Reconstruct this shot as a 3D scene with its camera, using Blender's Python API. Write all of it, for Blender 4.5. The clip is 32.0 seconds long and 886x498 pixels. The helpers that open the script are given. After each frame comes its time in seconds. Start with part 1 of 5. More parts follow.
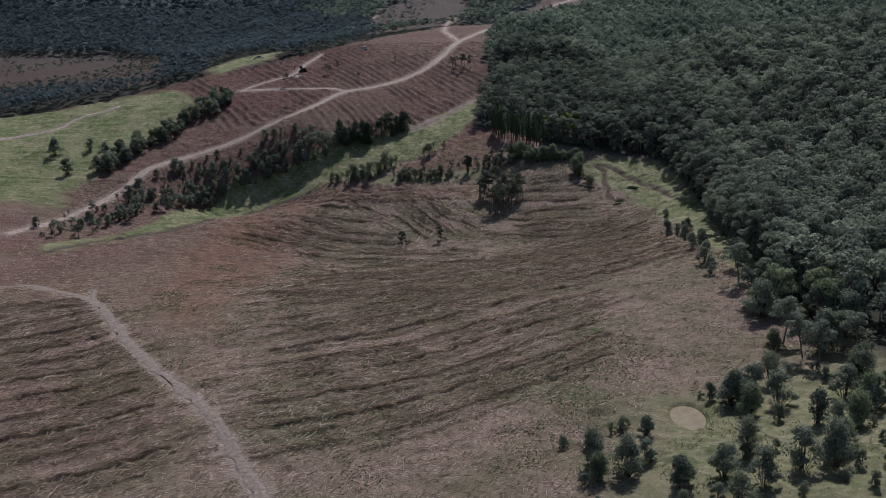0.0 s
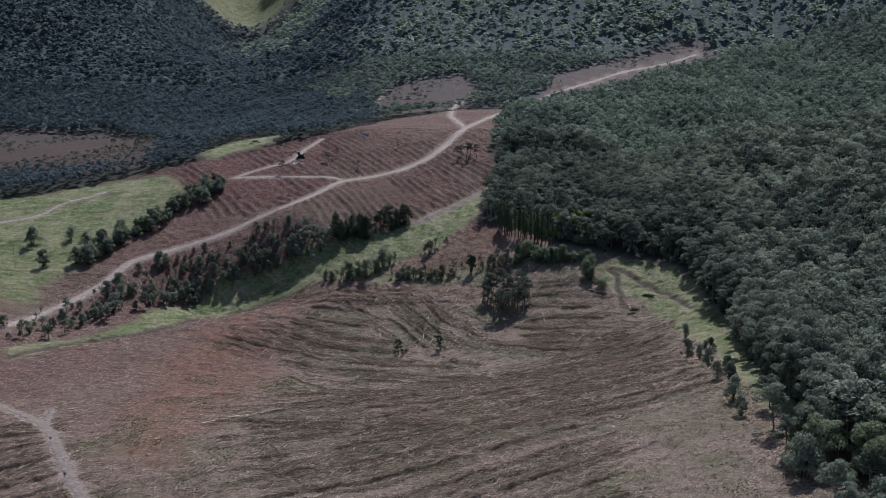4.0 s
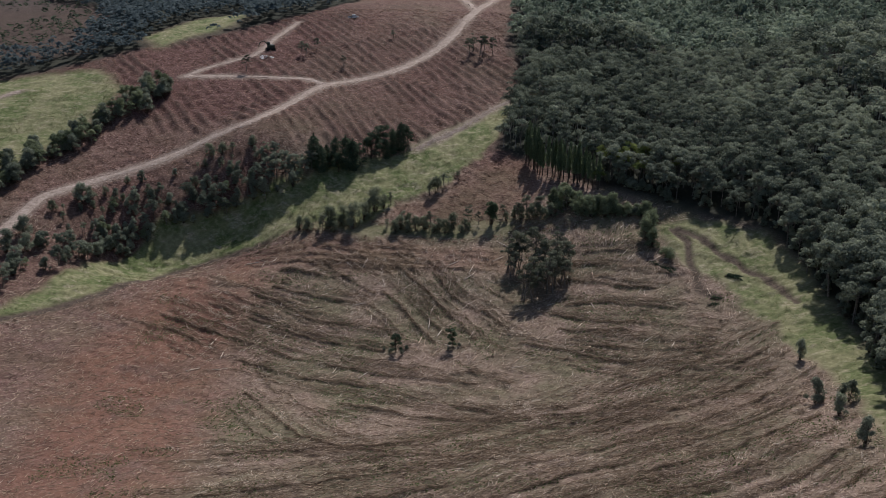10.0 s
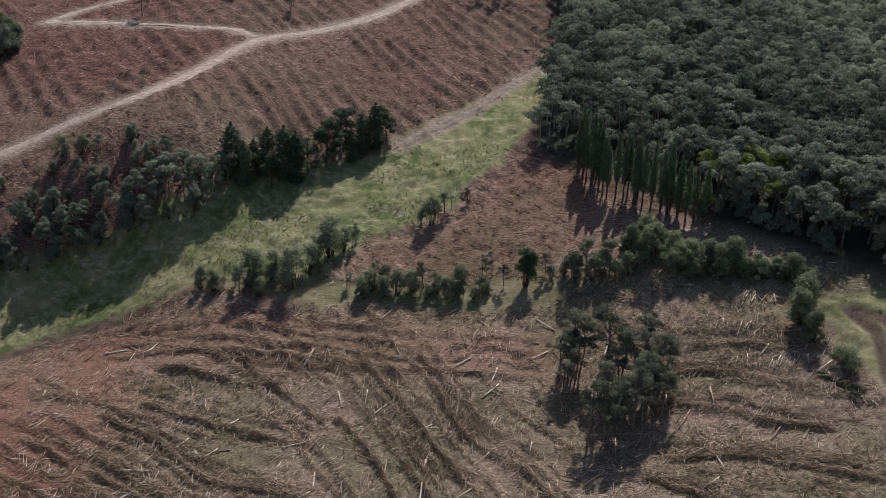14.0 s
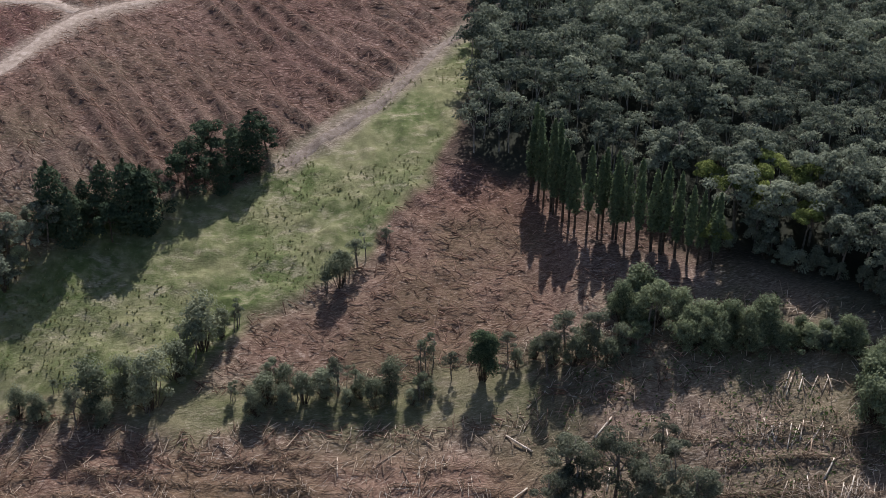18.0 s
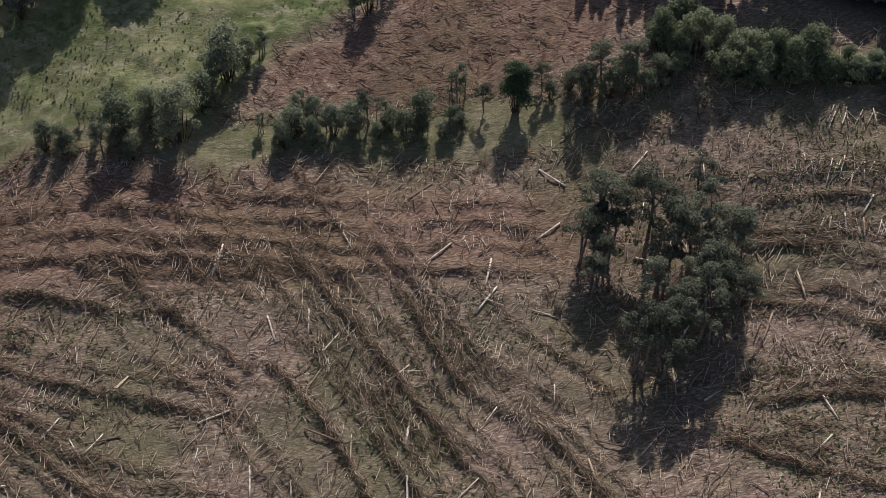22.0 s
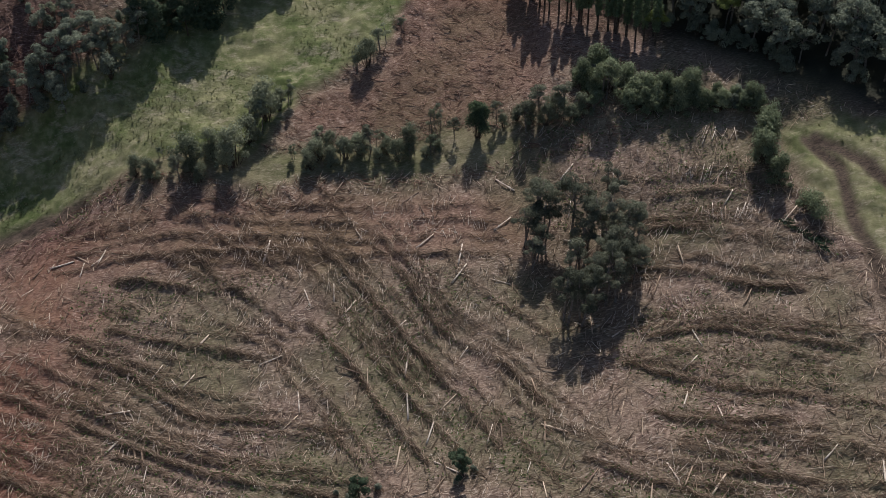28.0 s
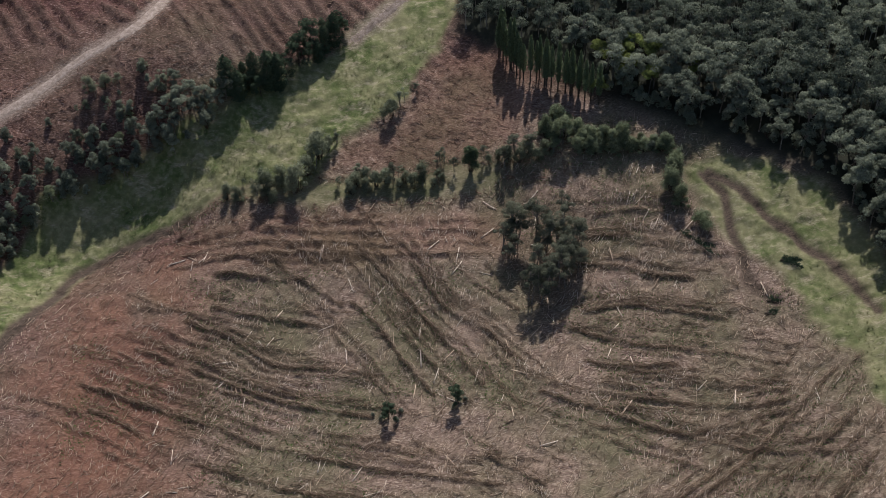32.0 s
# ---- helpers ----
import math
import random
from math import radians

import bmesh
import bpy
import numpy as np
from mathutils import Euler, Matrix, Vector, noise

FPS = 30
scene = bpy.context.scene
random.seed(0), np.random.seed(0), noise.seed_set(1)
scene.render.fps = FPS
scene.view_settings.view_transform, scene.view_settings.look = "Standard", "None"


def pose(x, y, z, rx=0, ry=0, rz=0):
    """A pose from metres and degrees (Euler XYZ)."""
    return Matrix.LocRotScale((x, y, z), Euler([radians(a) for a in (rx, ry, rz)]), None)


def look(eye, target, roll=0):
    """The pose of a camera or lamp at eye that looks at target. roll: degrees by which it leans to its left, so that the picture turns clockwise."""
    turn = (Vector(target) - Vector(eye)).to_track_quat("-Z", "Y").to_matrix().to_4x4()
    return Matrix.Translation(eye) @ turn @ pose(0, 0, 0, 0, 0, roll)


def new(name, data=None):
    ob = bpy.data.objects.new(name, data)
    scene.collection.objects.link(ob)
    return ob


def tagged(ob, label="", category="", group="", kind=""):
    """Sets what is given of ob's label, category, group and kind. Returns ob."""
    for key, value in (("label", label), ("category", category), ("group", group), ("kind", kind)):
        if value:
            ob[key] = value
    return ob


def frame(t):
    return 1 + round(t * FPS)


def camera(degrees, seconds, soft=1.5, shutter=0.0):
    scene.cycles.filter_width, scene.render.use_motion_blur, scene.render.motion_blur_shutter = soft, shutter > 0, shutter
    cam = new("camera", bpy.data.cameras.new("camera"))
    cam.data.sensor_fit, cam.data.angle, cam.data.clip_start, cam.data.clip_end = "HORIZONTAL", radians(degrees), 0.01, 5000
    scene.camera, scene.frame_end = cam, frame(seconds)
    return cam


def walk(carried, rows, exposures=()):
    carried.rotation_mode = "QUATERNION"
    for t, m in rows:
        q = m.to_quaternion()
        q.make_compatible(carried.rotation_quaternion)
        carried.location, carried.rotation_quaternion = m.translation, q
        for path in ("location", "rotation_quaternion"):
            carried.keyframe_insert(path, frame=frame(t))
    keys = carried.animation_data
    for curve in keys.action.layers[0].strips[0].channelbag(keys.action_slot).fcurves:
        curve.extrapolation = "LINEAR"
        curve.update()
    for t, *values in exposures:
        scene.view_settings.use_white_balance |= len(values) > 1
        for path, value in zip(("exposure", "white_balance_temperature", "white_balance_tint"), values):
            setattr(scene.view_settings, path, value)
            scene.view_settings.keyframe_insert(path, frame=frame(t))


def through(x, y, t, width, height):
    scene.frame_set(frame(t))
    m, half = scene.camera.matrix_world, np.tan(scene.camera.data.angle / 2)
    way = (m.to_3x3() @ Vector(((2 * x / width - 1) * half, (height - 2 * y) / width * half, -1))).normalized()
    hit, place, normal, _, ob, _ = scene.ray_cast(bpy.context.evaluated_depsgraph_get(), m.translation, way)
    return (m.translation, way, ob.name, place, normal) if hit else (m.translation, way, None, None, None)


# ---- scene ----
cam = camera(40.07, 32.0, soft=0.7)
PATH = [
    (0, (-0.67, -39.96, 84.76), (-0.36, 153.30, 33.24), -1.58),
    (1, (-1.57, -32.19, 85.11), (-0.96, 160.28, 30.76), -1.38),
    (1.5, (-1.60, -28.17, 85.26), (-1.16, 164.42, 31.32), -1.32),
    (2, (-1.75, -23.60, 85.09), (-1.21, 170.31, 36.10), -1.11),
    (2.5, (-0.46, -20.81, 85.69), (-0.42, 174.37, 42.07), -0.91),
    (3, (0.38, -17.67, 86.55), (0.10, 178.12, 45.73), -0.69),
    (3.5, (1.36, -15.67, 87.15), (0.77, 180.26, 47.02), -0.68),
    (5.5, (0.00, 0.00, 91.93), (0.00, 195.63, 50.35), -0.00),
    (6, (-0.68, 5.29, 92.43), (-0.50, 200.86, 50.54), 0.06),
    (7, (-2.96, 16.87, 92.84), (-1.81, 212.32, 50.44), 0.31),
    (8, (-5.01, 28.78, 93.85), (-2.86, 224.06, 50.71), 0.94),
    (8.5, (-5.94, 34.75, 93.84), (-3.32, 229.36, 47.76), 1.16),
    (9, (-5.86, 41.30, 94.77), (-3.32, 234.39, 42.71), 1.04),
    (9.5, (-5.94, 57.30, 94.07), (-3.30, 248.49, 35.43), 1.07),
    (10, (-6.00, 75.78, 92.42), (-3.17, 264.87, 27.34), 1.12),
    (11, (-9.23, 109.93, 86.51), (-3.62, 297.65, 17.74), 1.68),
    (12, (-9.54, 138.97, 80.69), (-3.10, 326.13, 10.46), 2.20),
    (13, (-9.85, 163.99, 75.02), (-2.58, 350.94, 4.34), 2.46),
    (13.5, (-7.44, 175.08, 72.83), (-2.20, 361.86, 1.50), 2.47),
    (15.5, (-8.36, 216.40, 72.62), (9.67, 397.51, -10.30), 0.78),
    (16, (-9.78, 224.78, 71.14), (13.77, 404.80, -12.75), 1.07),
    (16.5, (-8.90, 228.99, 70.82), (16.67, 408.71, -13.13), 0.84),
    (17, (-9.26, 231.86, 71.71), (17.60, 410.90, -13.28), 0.89),
    (18, (-9.55, 236.64, 72.66), (16.68, 413.08, -17.79), 0.92),
    (18.5, (-9.57, 238.21, 72.86), (15.76, 411.16, -24.34), 0.87),
    (19, (-9.78, 239.29, 73.03), (14.82, 408.50, -30.71), 0.85),
    (20, (-9.95, 239.90, 72.73), (12.29, 401.43, -43.09), 0.63),
    (21, (-9.62, 239.94, 72.65), (9.91, 392.01, -55.77), 0.40),
    (22, (-9.54, 240.02, 72.75), (9.30, 391.01, -57.05), 0.27),
    (23, (-9.65, 239.84, 72.60), (8.96, 390.49, -57.63), 0.23),
    (24, (-9.75, 239.87, 72.48), (8.63, 390.00, -58.38), 0.22),
    (25, (-9.85, 231.72, 77.47), (6.68, 383.55, -51.66), -0.11),
    (26, (-10.46, 223.47, 82.92), (6.21, 376.37, -44.93), -0.10),
    (26.5, (-10.29, 219.84, 86.38), (8.25, 372.11, -41.96), -0.61),
    (28.5, (-12.90, 203.79, 102.44), (6.24, 354.65, -27.48), -1.62),
    (29, (-13.42, 199.28, 106.92), (5.51, 349.84, -23.37), -1.71),
    (29.5, (-14.26, 194.13, 112.09), (4.55, 344.09, -18.90), -1.41),
    (30, (-14.78, 188.35, 115.80), (4.24, 339.30, -14.02), -1.78),
    (31, (-16.34, 175.99, 124.83), (2.87, 327.88, -3.86), -1.82),
    (32, (-16.59, 162.03, 137.40), (1.02, 313.59, 8.10), -1.97),
]
walk(cam, [(t, look(eye, target, roll)) for t, eye, target, roll in PATH],
     [(0, -0.68, 5800, 10), (2, -0.63, 5650, 10), (3.5, -0.47, 5500, 10), (6, -0.38, 5700, 10), (8, -0.38, 5700, 10), (9, -0.49, 5950, 10), (11, -0.5, 6200, 10), (13, -0.28, 6250, 10), (16, -0.1, 6150, 10), (18, -0.04, 6150, 10), (20, -0.05, 6300, 10), (22, -0.29, 6300, 10), (28, -0.35, 6250, 10), (32, -0.3, 6250, 10)])

# ---- sky and sun ----
SUN_ELEVATION, SUN_AZIMUTH = 50.0, 16.0     # azimuth from +y towards +x
world = bpy.data.worlds.new("sky")
scene.world = world
world.use_nodes = True
wn = world.node_tree.nodes
sky = wn.new("ShaderNodeTexSky")
sky.sky_type = "NISHITA"
sky.sun_disc = False
sky.sun_elevation = radians(SUN_ELEVATION)
sky.sun_rotation = radians(SUN_AZIMUTH)
sky.air_density, sky.dust_density = 1.0, 1.6
wn["Background"].inputs["Strength"].default_value = 0.1
world.node_tree.links.new(sky.outputs["Color"], wn["Background"].inputs["Color"])
sun_data = bpy.data.lights.new("sun", "SUN")
sun_data.energy, sun_data.angle, sun_data.color = 5.3, radians(0.6), (1.0, 0.94, 0.88)
sun = new("sun", sun_data)
az, el = radians(SUN_AZIMUTH), radians(SUN_ELEVATION)
sun.matrix_world = look((math.sin(az) * math.cos(el) * 900, math.cos(az) * math.cos(el) * 900, math.sin(el) * 900), (0, 0, 0))

# ---- numbers and noise ----
rng = np.random.default_rng(7)
TABLES = rng.random((8, 256, 256))


def value_noise(x, y, size, k=0):
    """Smooth noise between 0 and 1 with cells of the given size in metres."""
    u, v = np.asarray(x, float) / size + 31.7 * k, np.asarray(y, float) / size + 17.3 * k
    i, j = np.floor(u).astype(int), np.floor(v).astype(int)
    f, g = u - i, v - j
    f, g = f * f * (3 - 2 * f), g * g * (3 - 2 * g)
    t = TABLES[k % 8]
    a, b = t[i % 256, j % 256], t[(i + 1) % 256, j % 256]
    c, d = t[i % 256, (j + 1) % 256], t[(i + 1) % 256, (j + 1) % 256]
    return (a * (1 - f) + b * f) * (1 - g) + (c * (1 - f) + d * f) * g


def fbm(x, y, size, octaves=4, k=0):
    total, weight, amount = 0.0, 0.0, 1.0
    for n in range(octaves):
        total = total + amount * value_noise(x, y, size / 2**n, k + n)
        weight += amount
        amount *= 0.55
    return total / weight


def smooth(e0, e1, v):
    s = np.clip((np.asarray(v, float) - e0) / (e1 - e0), 0, 1)
    return s * s * (3 - 2 * s)


# ---- the lie of the land: control heights every 60 m across and 40 m along ----
LATTICE = np.array([
    [11.6, 13.5, 15.7, 18.6, 22.2, 26.9, 32.1],
    [12.1, 14.1, 15.9, 17.7, 21.2, 27.6, 34.7],
    [12.2, 14.7, 16.5, 17.7, 21.0, 28.2, 36.6],
    [11.5, 14.0, 15.8, 16.9, 21.0, 28.8, 38.8],
    [10.8, 10.1, 9.6, 10.1, 16.5, 28.4, 43.0],
    [11.2, 5.1, -0.6, -2.6, 6.6, 26.4, 47.4],
    [12.9, 5.0, -3.1, -3.1, 10.6, 29.9, 48.0],
    [15.3, 12.3, 9.0, 11.9, 23.0, 33.3, 43.8],
    [18.4, 22.5, 25.1, 23.0, 24.2, 30.5, 37.6],
    [20.7, 28.9, 34.3, 31.1, 26.9, 29.0, 32.4],
    [21.1, 29.8, 37.4, 39.2, 35.2, 32.0, 30.3],
    [21.8, 28.9, 35.7, 39.6, 38.6, 35.2, 31.7],
    [23.0, 28.6, 33.7, 37.5, 38.7, 37.3, 34.8],
])


GULLY = [(-72, 330, -6.5), (-63, 334, -2.8), (-54, 336, -1.7), (-46, 336, -4.5), (-38, 336, 1.2), (-66, 357, -0.6), (-57, 360, -0.2), (-48, 362, 3.4), (-41, 364, 2.4), (-80, 330, 1.7), (-33, 342, -0.3), (-52, 350, 0.8), (-62, 347, 2), (-78, 319, -0.6), (-38, 382, 1.9)]


def spline(u, n):
    u = np.clip(u, 0, n - 1)
    i = np.minimum(u.astype(int), n - 2)
    f = u - i
    w = [(1 - f) ** 3 / 6, (3 * f**3 - 6 * f * f + 4) / 6, (-3 * f**3 + 3 * f * f + 3 * f + 1) / 6, f**3 / 6]
    return [(np.clip(i + k - 1, 0, n - 1), w[k]) for k in range(4)]


def land(x, y):
    """Height of the bare land: the lattice near by, mountain sides beyond and around."""
    x, y = np.asarray(x, float), np.asarray(y, float)
    rows, cols = LATTICE.shape
    z = np.zeros(np.broadcast(x, y).shape)
    for cx, wx in spline((x + 180) / 60, cols):
        for cy, wy in spline((y - 60) / 40, rows):
            z = z + wx * wy * LATTICE[cy, cx]
    s = np.maximum(0, y - 560)
    far = smooth(600, 900, y)
    wall = 0.12 * s + 0.00032 * np.minimum(s, 700) ** 2 + 0.4 * np.maximum(0, s - 700)
    # a pass lets the eye through to the mountains beyond
    z = z + wall * (1 - 0.74 * np.exp(-(((x + 0.165 * y) / (0.075 * y + 5)) ** 2)) * (1 - smooth(1150, 1700, y)))
    # a wooded spur on the far side of the meadow, with a dip behind it
    z = z + smooth(45, 110, x) * (8 * np.exp(-(((y - 385 - 0.1 * x) / 30) ** 2)) - 7 * np.exp(-(((y - 470 - 0.1 * x) / 40) ** 2)))
    # the creek gully under the logging road, and the steep bank above it
    for cx, cy, rise in GULLY:
        z = z + rise * np.exp(-((x - cx) ** 2 + (y - cy) ** 2) / 200)
    # spurs and gullies of the mountains
    z = z + far * 75 * (fbm(x, y, 260, 3, 2) - 0.5)
    z = z + 0.35 * np.maximum(0, x - 200) + 0.22 * np.maximum(0, -x - 230)
    return z


def polygon_distance(x, y, corners):
    """Signed distance to a closed outline, positive inside."""
    p = np.array(corners, float)
    x, y = np.asarray(x, float), np.asarray(y, float)
    best, inside = np.full(x.shape, 1e9), np.zeros(x.shape, bool)
    for a, b in zip(p, np.roll(p, -1, 0)):
        d = b - a
        t = np.clip(((x - a[0]) * d[0] + (y - a[1]) * d[1]) / (d @ d), 0, 1)
        best = np.minimum(best, np.hypot(x - a[0] - t * d[0], y - a[1] - t * d[1]))
        if d[1]:
            inside ^= ((a[1] > y) != (b[1] > y)) & (x < d[0] * (y - a[1]) / d[1] + a[0])
    return np.where(inside, best, -best)


def line_distance(x, y, points):
    """Distance to an open line."""
    p = np.array(points, float)
    x, y = np.asarray(x, float), np.asarray(y, float)
    best = np.full(x.shape, 1e9)
    for a, b in zip(p[:-1], p[1:]):
        d = b - a
        t = np.clip(((x - a[0]) * d[0] + (y - a[1]) * d[1]) / (d @ d), 0, 1)
        best = np.minimum(best, np.hypot(x - a[0] - t * d[0], y - a[1] - t * d[1]))
    return best


def curve(points, step):
    """A smooth line through the points, sampled every step metres."""
    p = np.array(points, float)
    p = np.vstack([2 * p[0] - p[1], p, 2 * p[-1] - p[-2]])
    out = []
    for a, b, c, d in zip(p, p[1:], p[2:], p[3:]):
        for t in np.arange(0, 1, min(1.0, step / max(np.hypot(*(c - b)), 1e-6))):
            out.append(0.5 * (2 * b + (c - a) * t + (2 * a - 5 * b + 4 * c - d) * t**2 + (3 * b - a - 3 * c + d) * t**3))
    return np.array(out + [p[-2]])


# ---- the plan ----
MEADOW = [(26, 404), (14, 376.1), (9, 361), (4, 357.1), (0, 350.5), (-5.5, 346.1), (-13, 343.1), (-17.5, 338.1), (-22, 333.6), (-33.2, 334.3), (-42, 332.9), (-55.4, 329.9), (-71.8, 311), (-88, 289), (-104, 268), (-108, 276), (-89.1, 296.1), (-79.3, 323.7), (-67.9, 339.9), (-54.3, 343.9), (-42, 347.5), (-32.5, 351.6), (-26.5, 357.1), (-17, 359.6), (-9, 366), (3, 377), (12, 389), (21, 402)]
RED_PATCH = [(4.3, 356), (11, 358.5), (18.8, 355), (22, 345), (18, 334.5), (8, 332.5), (-1, 334), (-16, 336.5), (-13, 343), (-3, 344.5)]
ORANGE = [(-60, 319), (-44, 320), (-38, 312), (-42, 305), (-44, 285), (-44, 255), (-41, 222), (-40, 196), (-45, 171), (-52, 178), (-60, 215), (-65, 240), (-68, 270), (-66, 300)]
PINK_FIELD = [(-46, 328.5), (-30, 330), (-10, 327), (11, 322), (13, 313), (-4, 315), (-22, 317), (-38, 319), (-50, 322)]
BELT_GRASS = [(-34, 333), (-24, 329.5), (-10, 328.5), (4, 327), (14, 326.5), (14, 331), (4, 333), (-10, 334), (-24, 336)]
BELT_EAST = [(13, 331.5), (24, 334), (36, 329.5), (42, 323), (42, 317), (35, 322.5), (24, 325.5), (14, 326.5)]
GREEN_RIGHT = [(43, 321), (50, 321), (57, 319), (63, 311), (67, 299), (69, 280), (68.5, 255), (62.5, 215), (60, 190), (58, 176), (54.5, 176),
               (55, 196), (58, 222), (60, 246), (57, 276), (51.5, 297), (45, 310)]
POND_GRASS = [(22, 86), (20, 98), (27, 106), (29, 119), (38, 120), (50, 128), (62, 130), (66, 100), (50, 80)]
VALLEY_GREEN = [(-112, 312), (-116, 322), (-109, 337), (-102, 357), (-93, 372), (-86, 392), (-96, 408), (-116, 408), (-138, 400), (-190, 396), (-190, 320)]
VALLEY_PADDOCK = [(-84, 425), (-66, 446), (-62, 470), (-78, 470), (-92, 440)]
RED_CLEARING = [(-260, 600), (-213, 588), (-157, 580), (-118, 520), (-103, 470), (-105, 426), (-130, 425), (-162, 440), (-260, 452)]
FAR_CLEARING = [(-34, 540), (-36, 575), (-26, 625), (12, 640), (22, 600), (10, 560)]
FOREST_RIGHT = [(14, 389), (11, 362), (16, 357.5), (34, 341), (48, 327), (61, 315), (65.5, 301), (67, 282), (65.5, 256), (60.5, 218), (58, 188),
                (57, 168), (61, 140), (70, 110), (75, 40), (520, 40), (520, 900), (170, 690), (70, 578), (36, 545), (25, 500), (17, 440), (20, 405)]
FAR_STRIP = [(42, 562), (60, 636), (95, 672), (140, 718), (168, 706), (128, 640), (84, 580)]
FAR_PASTURE = [(-330, 1150), (-110, 1150), (-140, 1560), (-420, 1560)]
ROAD_MAIN = [(-120, 285), (-112, 299.1), (-107, 310.5), (-102, 320), (-98, 327.9), (-95, 337), (-92.6, 342.1), (-80.1, 351.9), (-68.3, 358.7), (-60.1, 363.6), (-48.3, 367.3), (-39.7, 381.4), (-33.8, 393.4), (-25, 400.7), (-16.3, 408.5), (-9, 419), (-1, 434.6), (4, 451), (9, 471.1), (18, 500.1), (33, 549.1)]
ROAD_LEFT = [(-34, 395.5), (-40, 399), (-56.5, 400.3), (-72, 401.5)]
ROAD_TOP = [(9, 471), (6, 495), (3.6, 520), (5, 560), (9, 576)]
ROAD_MID = [(-72, 401.5), (-65.5, 408), (-55, 417), (-51, 432), (-46, 451)]
ROAD_FAR = [(33, 549), (45, 571), (57, 592), (78, 618), (99, 646), (120, 666), (146, 695)]
ROAD_HILL = [(-34, 566), (-32.5, 590), (-29, 615)]
ROAD_VALLEY = [(-190, 352), (-150, 369), (-133, 375), (-125.5, 387), (-114.5, 396)]
TRACK_NEAR = [(-112, 219), (-100, 223), (-94, 226), (-83, 212), (-70.7, 193), (-58.8, 167), (-49.8, 150), (-42.5, 137), (-37.4, 128), (-32.8, 119), (-29, 109.5), (-23.8, 97), (-18, 80)]
MEADOW_PATH = [(-9, 364.5), (3, 375), (12, 387.5), (19, 396), (26, 405)]
TRACK_SPUR = [(-71, 193), (-77.5, 217)]
FIELD_TRACK = [(-105, 270), (-94, 286.1), (-83, 296.6), (-71.6, 308.8), (-61.4, 326.8), (-50.5, 331.7), (-42, 332.3)]
WHEEL_A = [(45.9, 319), (48.3, 314.5), (47.7, 308), (47.8, 302), (47.2, 296), (49.7, 291.5)]
WHEEL_B = [(47, 319), (51.2, 314.4), (53.1, 309), (55.7, 304), (60, 297), (63, 285)]
random.seed(11)
WINDROWS = [        # west of the lane
    [(-49.5, 305.5), (-40, 300.5), (-30, 293.5), (-20, 289), (-13.5, 286.5)],
    [(-42, 310), (-34, 305), (-27, 299.5), (-19.5, 297), (-12.5, 294)],
    [(-37.5, 312), (-29.5, 309), (-20.5, 305.5)],
    [(-37, 319), (-29, 316.5), (-21.5, 315)],
    [(-58.5, 299.5), (-47.5, 294), (-37, 288.5), (-31, 284.5)],
    [(-56.5, 294), (-50.5, 290.5), (-45, 286.5)],
    [(-37, 268), (-21, 240), (4.5, 226)],
    [(-42, 198), (-17, 189), (1, 185)],
    [(-41, 282), (-11, 267), (11, 250)],
    [(-24, 281), (-10, 275), (4, 270)],
]
WINDROWS += [       # running down beside the lane
    [(-15, 309.5), (-11, 303), (-7.5, 295.5), (-4, 289)],
    [(-28, 321), (-22, 314.5), (-16.5, 309)],
    [(-13, 320), (-6.5, 309), (0, 298), (4, 289)],
    [(-4, 314), (0, 306), (6, 299.5), (10.5, 292)],
    [(2, 276.5), (9, 268.5)],
]
WINDROWS += [       # east of the gum clump
    [(23.5, 309), (29, 306), (35, 302.5), (40, 300)],
    [(22, 299.5), (28, 299), (33, 296.5), (42, 291)],
    [(19, 297), (27.5, 290.5), (37, 286), (48, 280)],
    [(19.5, 290), (26, 286), (33, 284.5)],
    [(23.5, 280.5), (30, 278), (36.5, 275), (45, 273.5)],
    [(31, 271), (37, 271.5), (46, 271.5)],
    [(27, 317), (33, 316), (39, 314)],
    [(25, 313), (32, 311.5), (39, 307)],
    [(12, 286), (24, 276), (36, 267), (50, 262)],
    [(-20, 262), (0, 252), (22, 250), (44, 256)],
]
for n in range(15):     # nearer rows, nearly parallel
    y = 102 + 9 * n
    WINDROWS.append([(-27 - 0.7 * n, y + 6), (-8, y + 12), (10, y + 24), (26 + 0.6 * n, y + 37)])
for n in range(12):
    y = 102 + 8 * n
    WINDROWS.append([(-62 - 2.4 * n, y), (-48 - 2.4 * n, y + 5), (-38 - 3 * n, y + 11)])
for n in range(10):     # rough brush rows towards the forest
    y = 186 + 8 * n
    WINDROWS.append([(24, y), (34, y + 5), (44, y + 12), (51 + 0.3 * n, y + 19)])
MINOR_ROWS = []
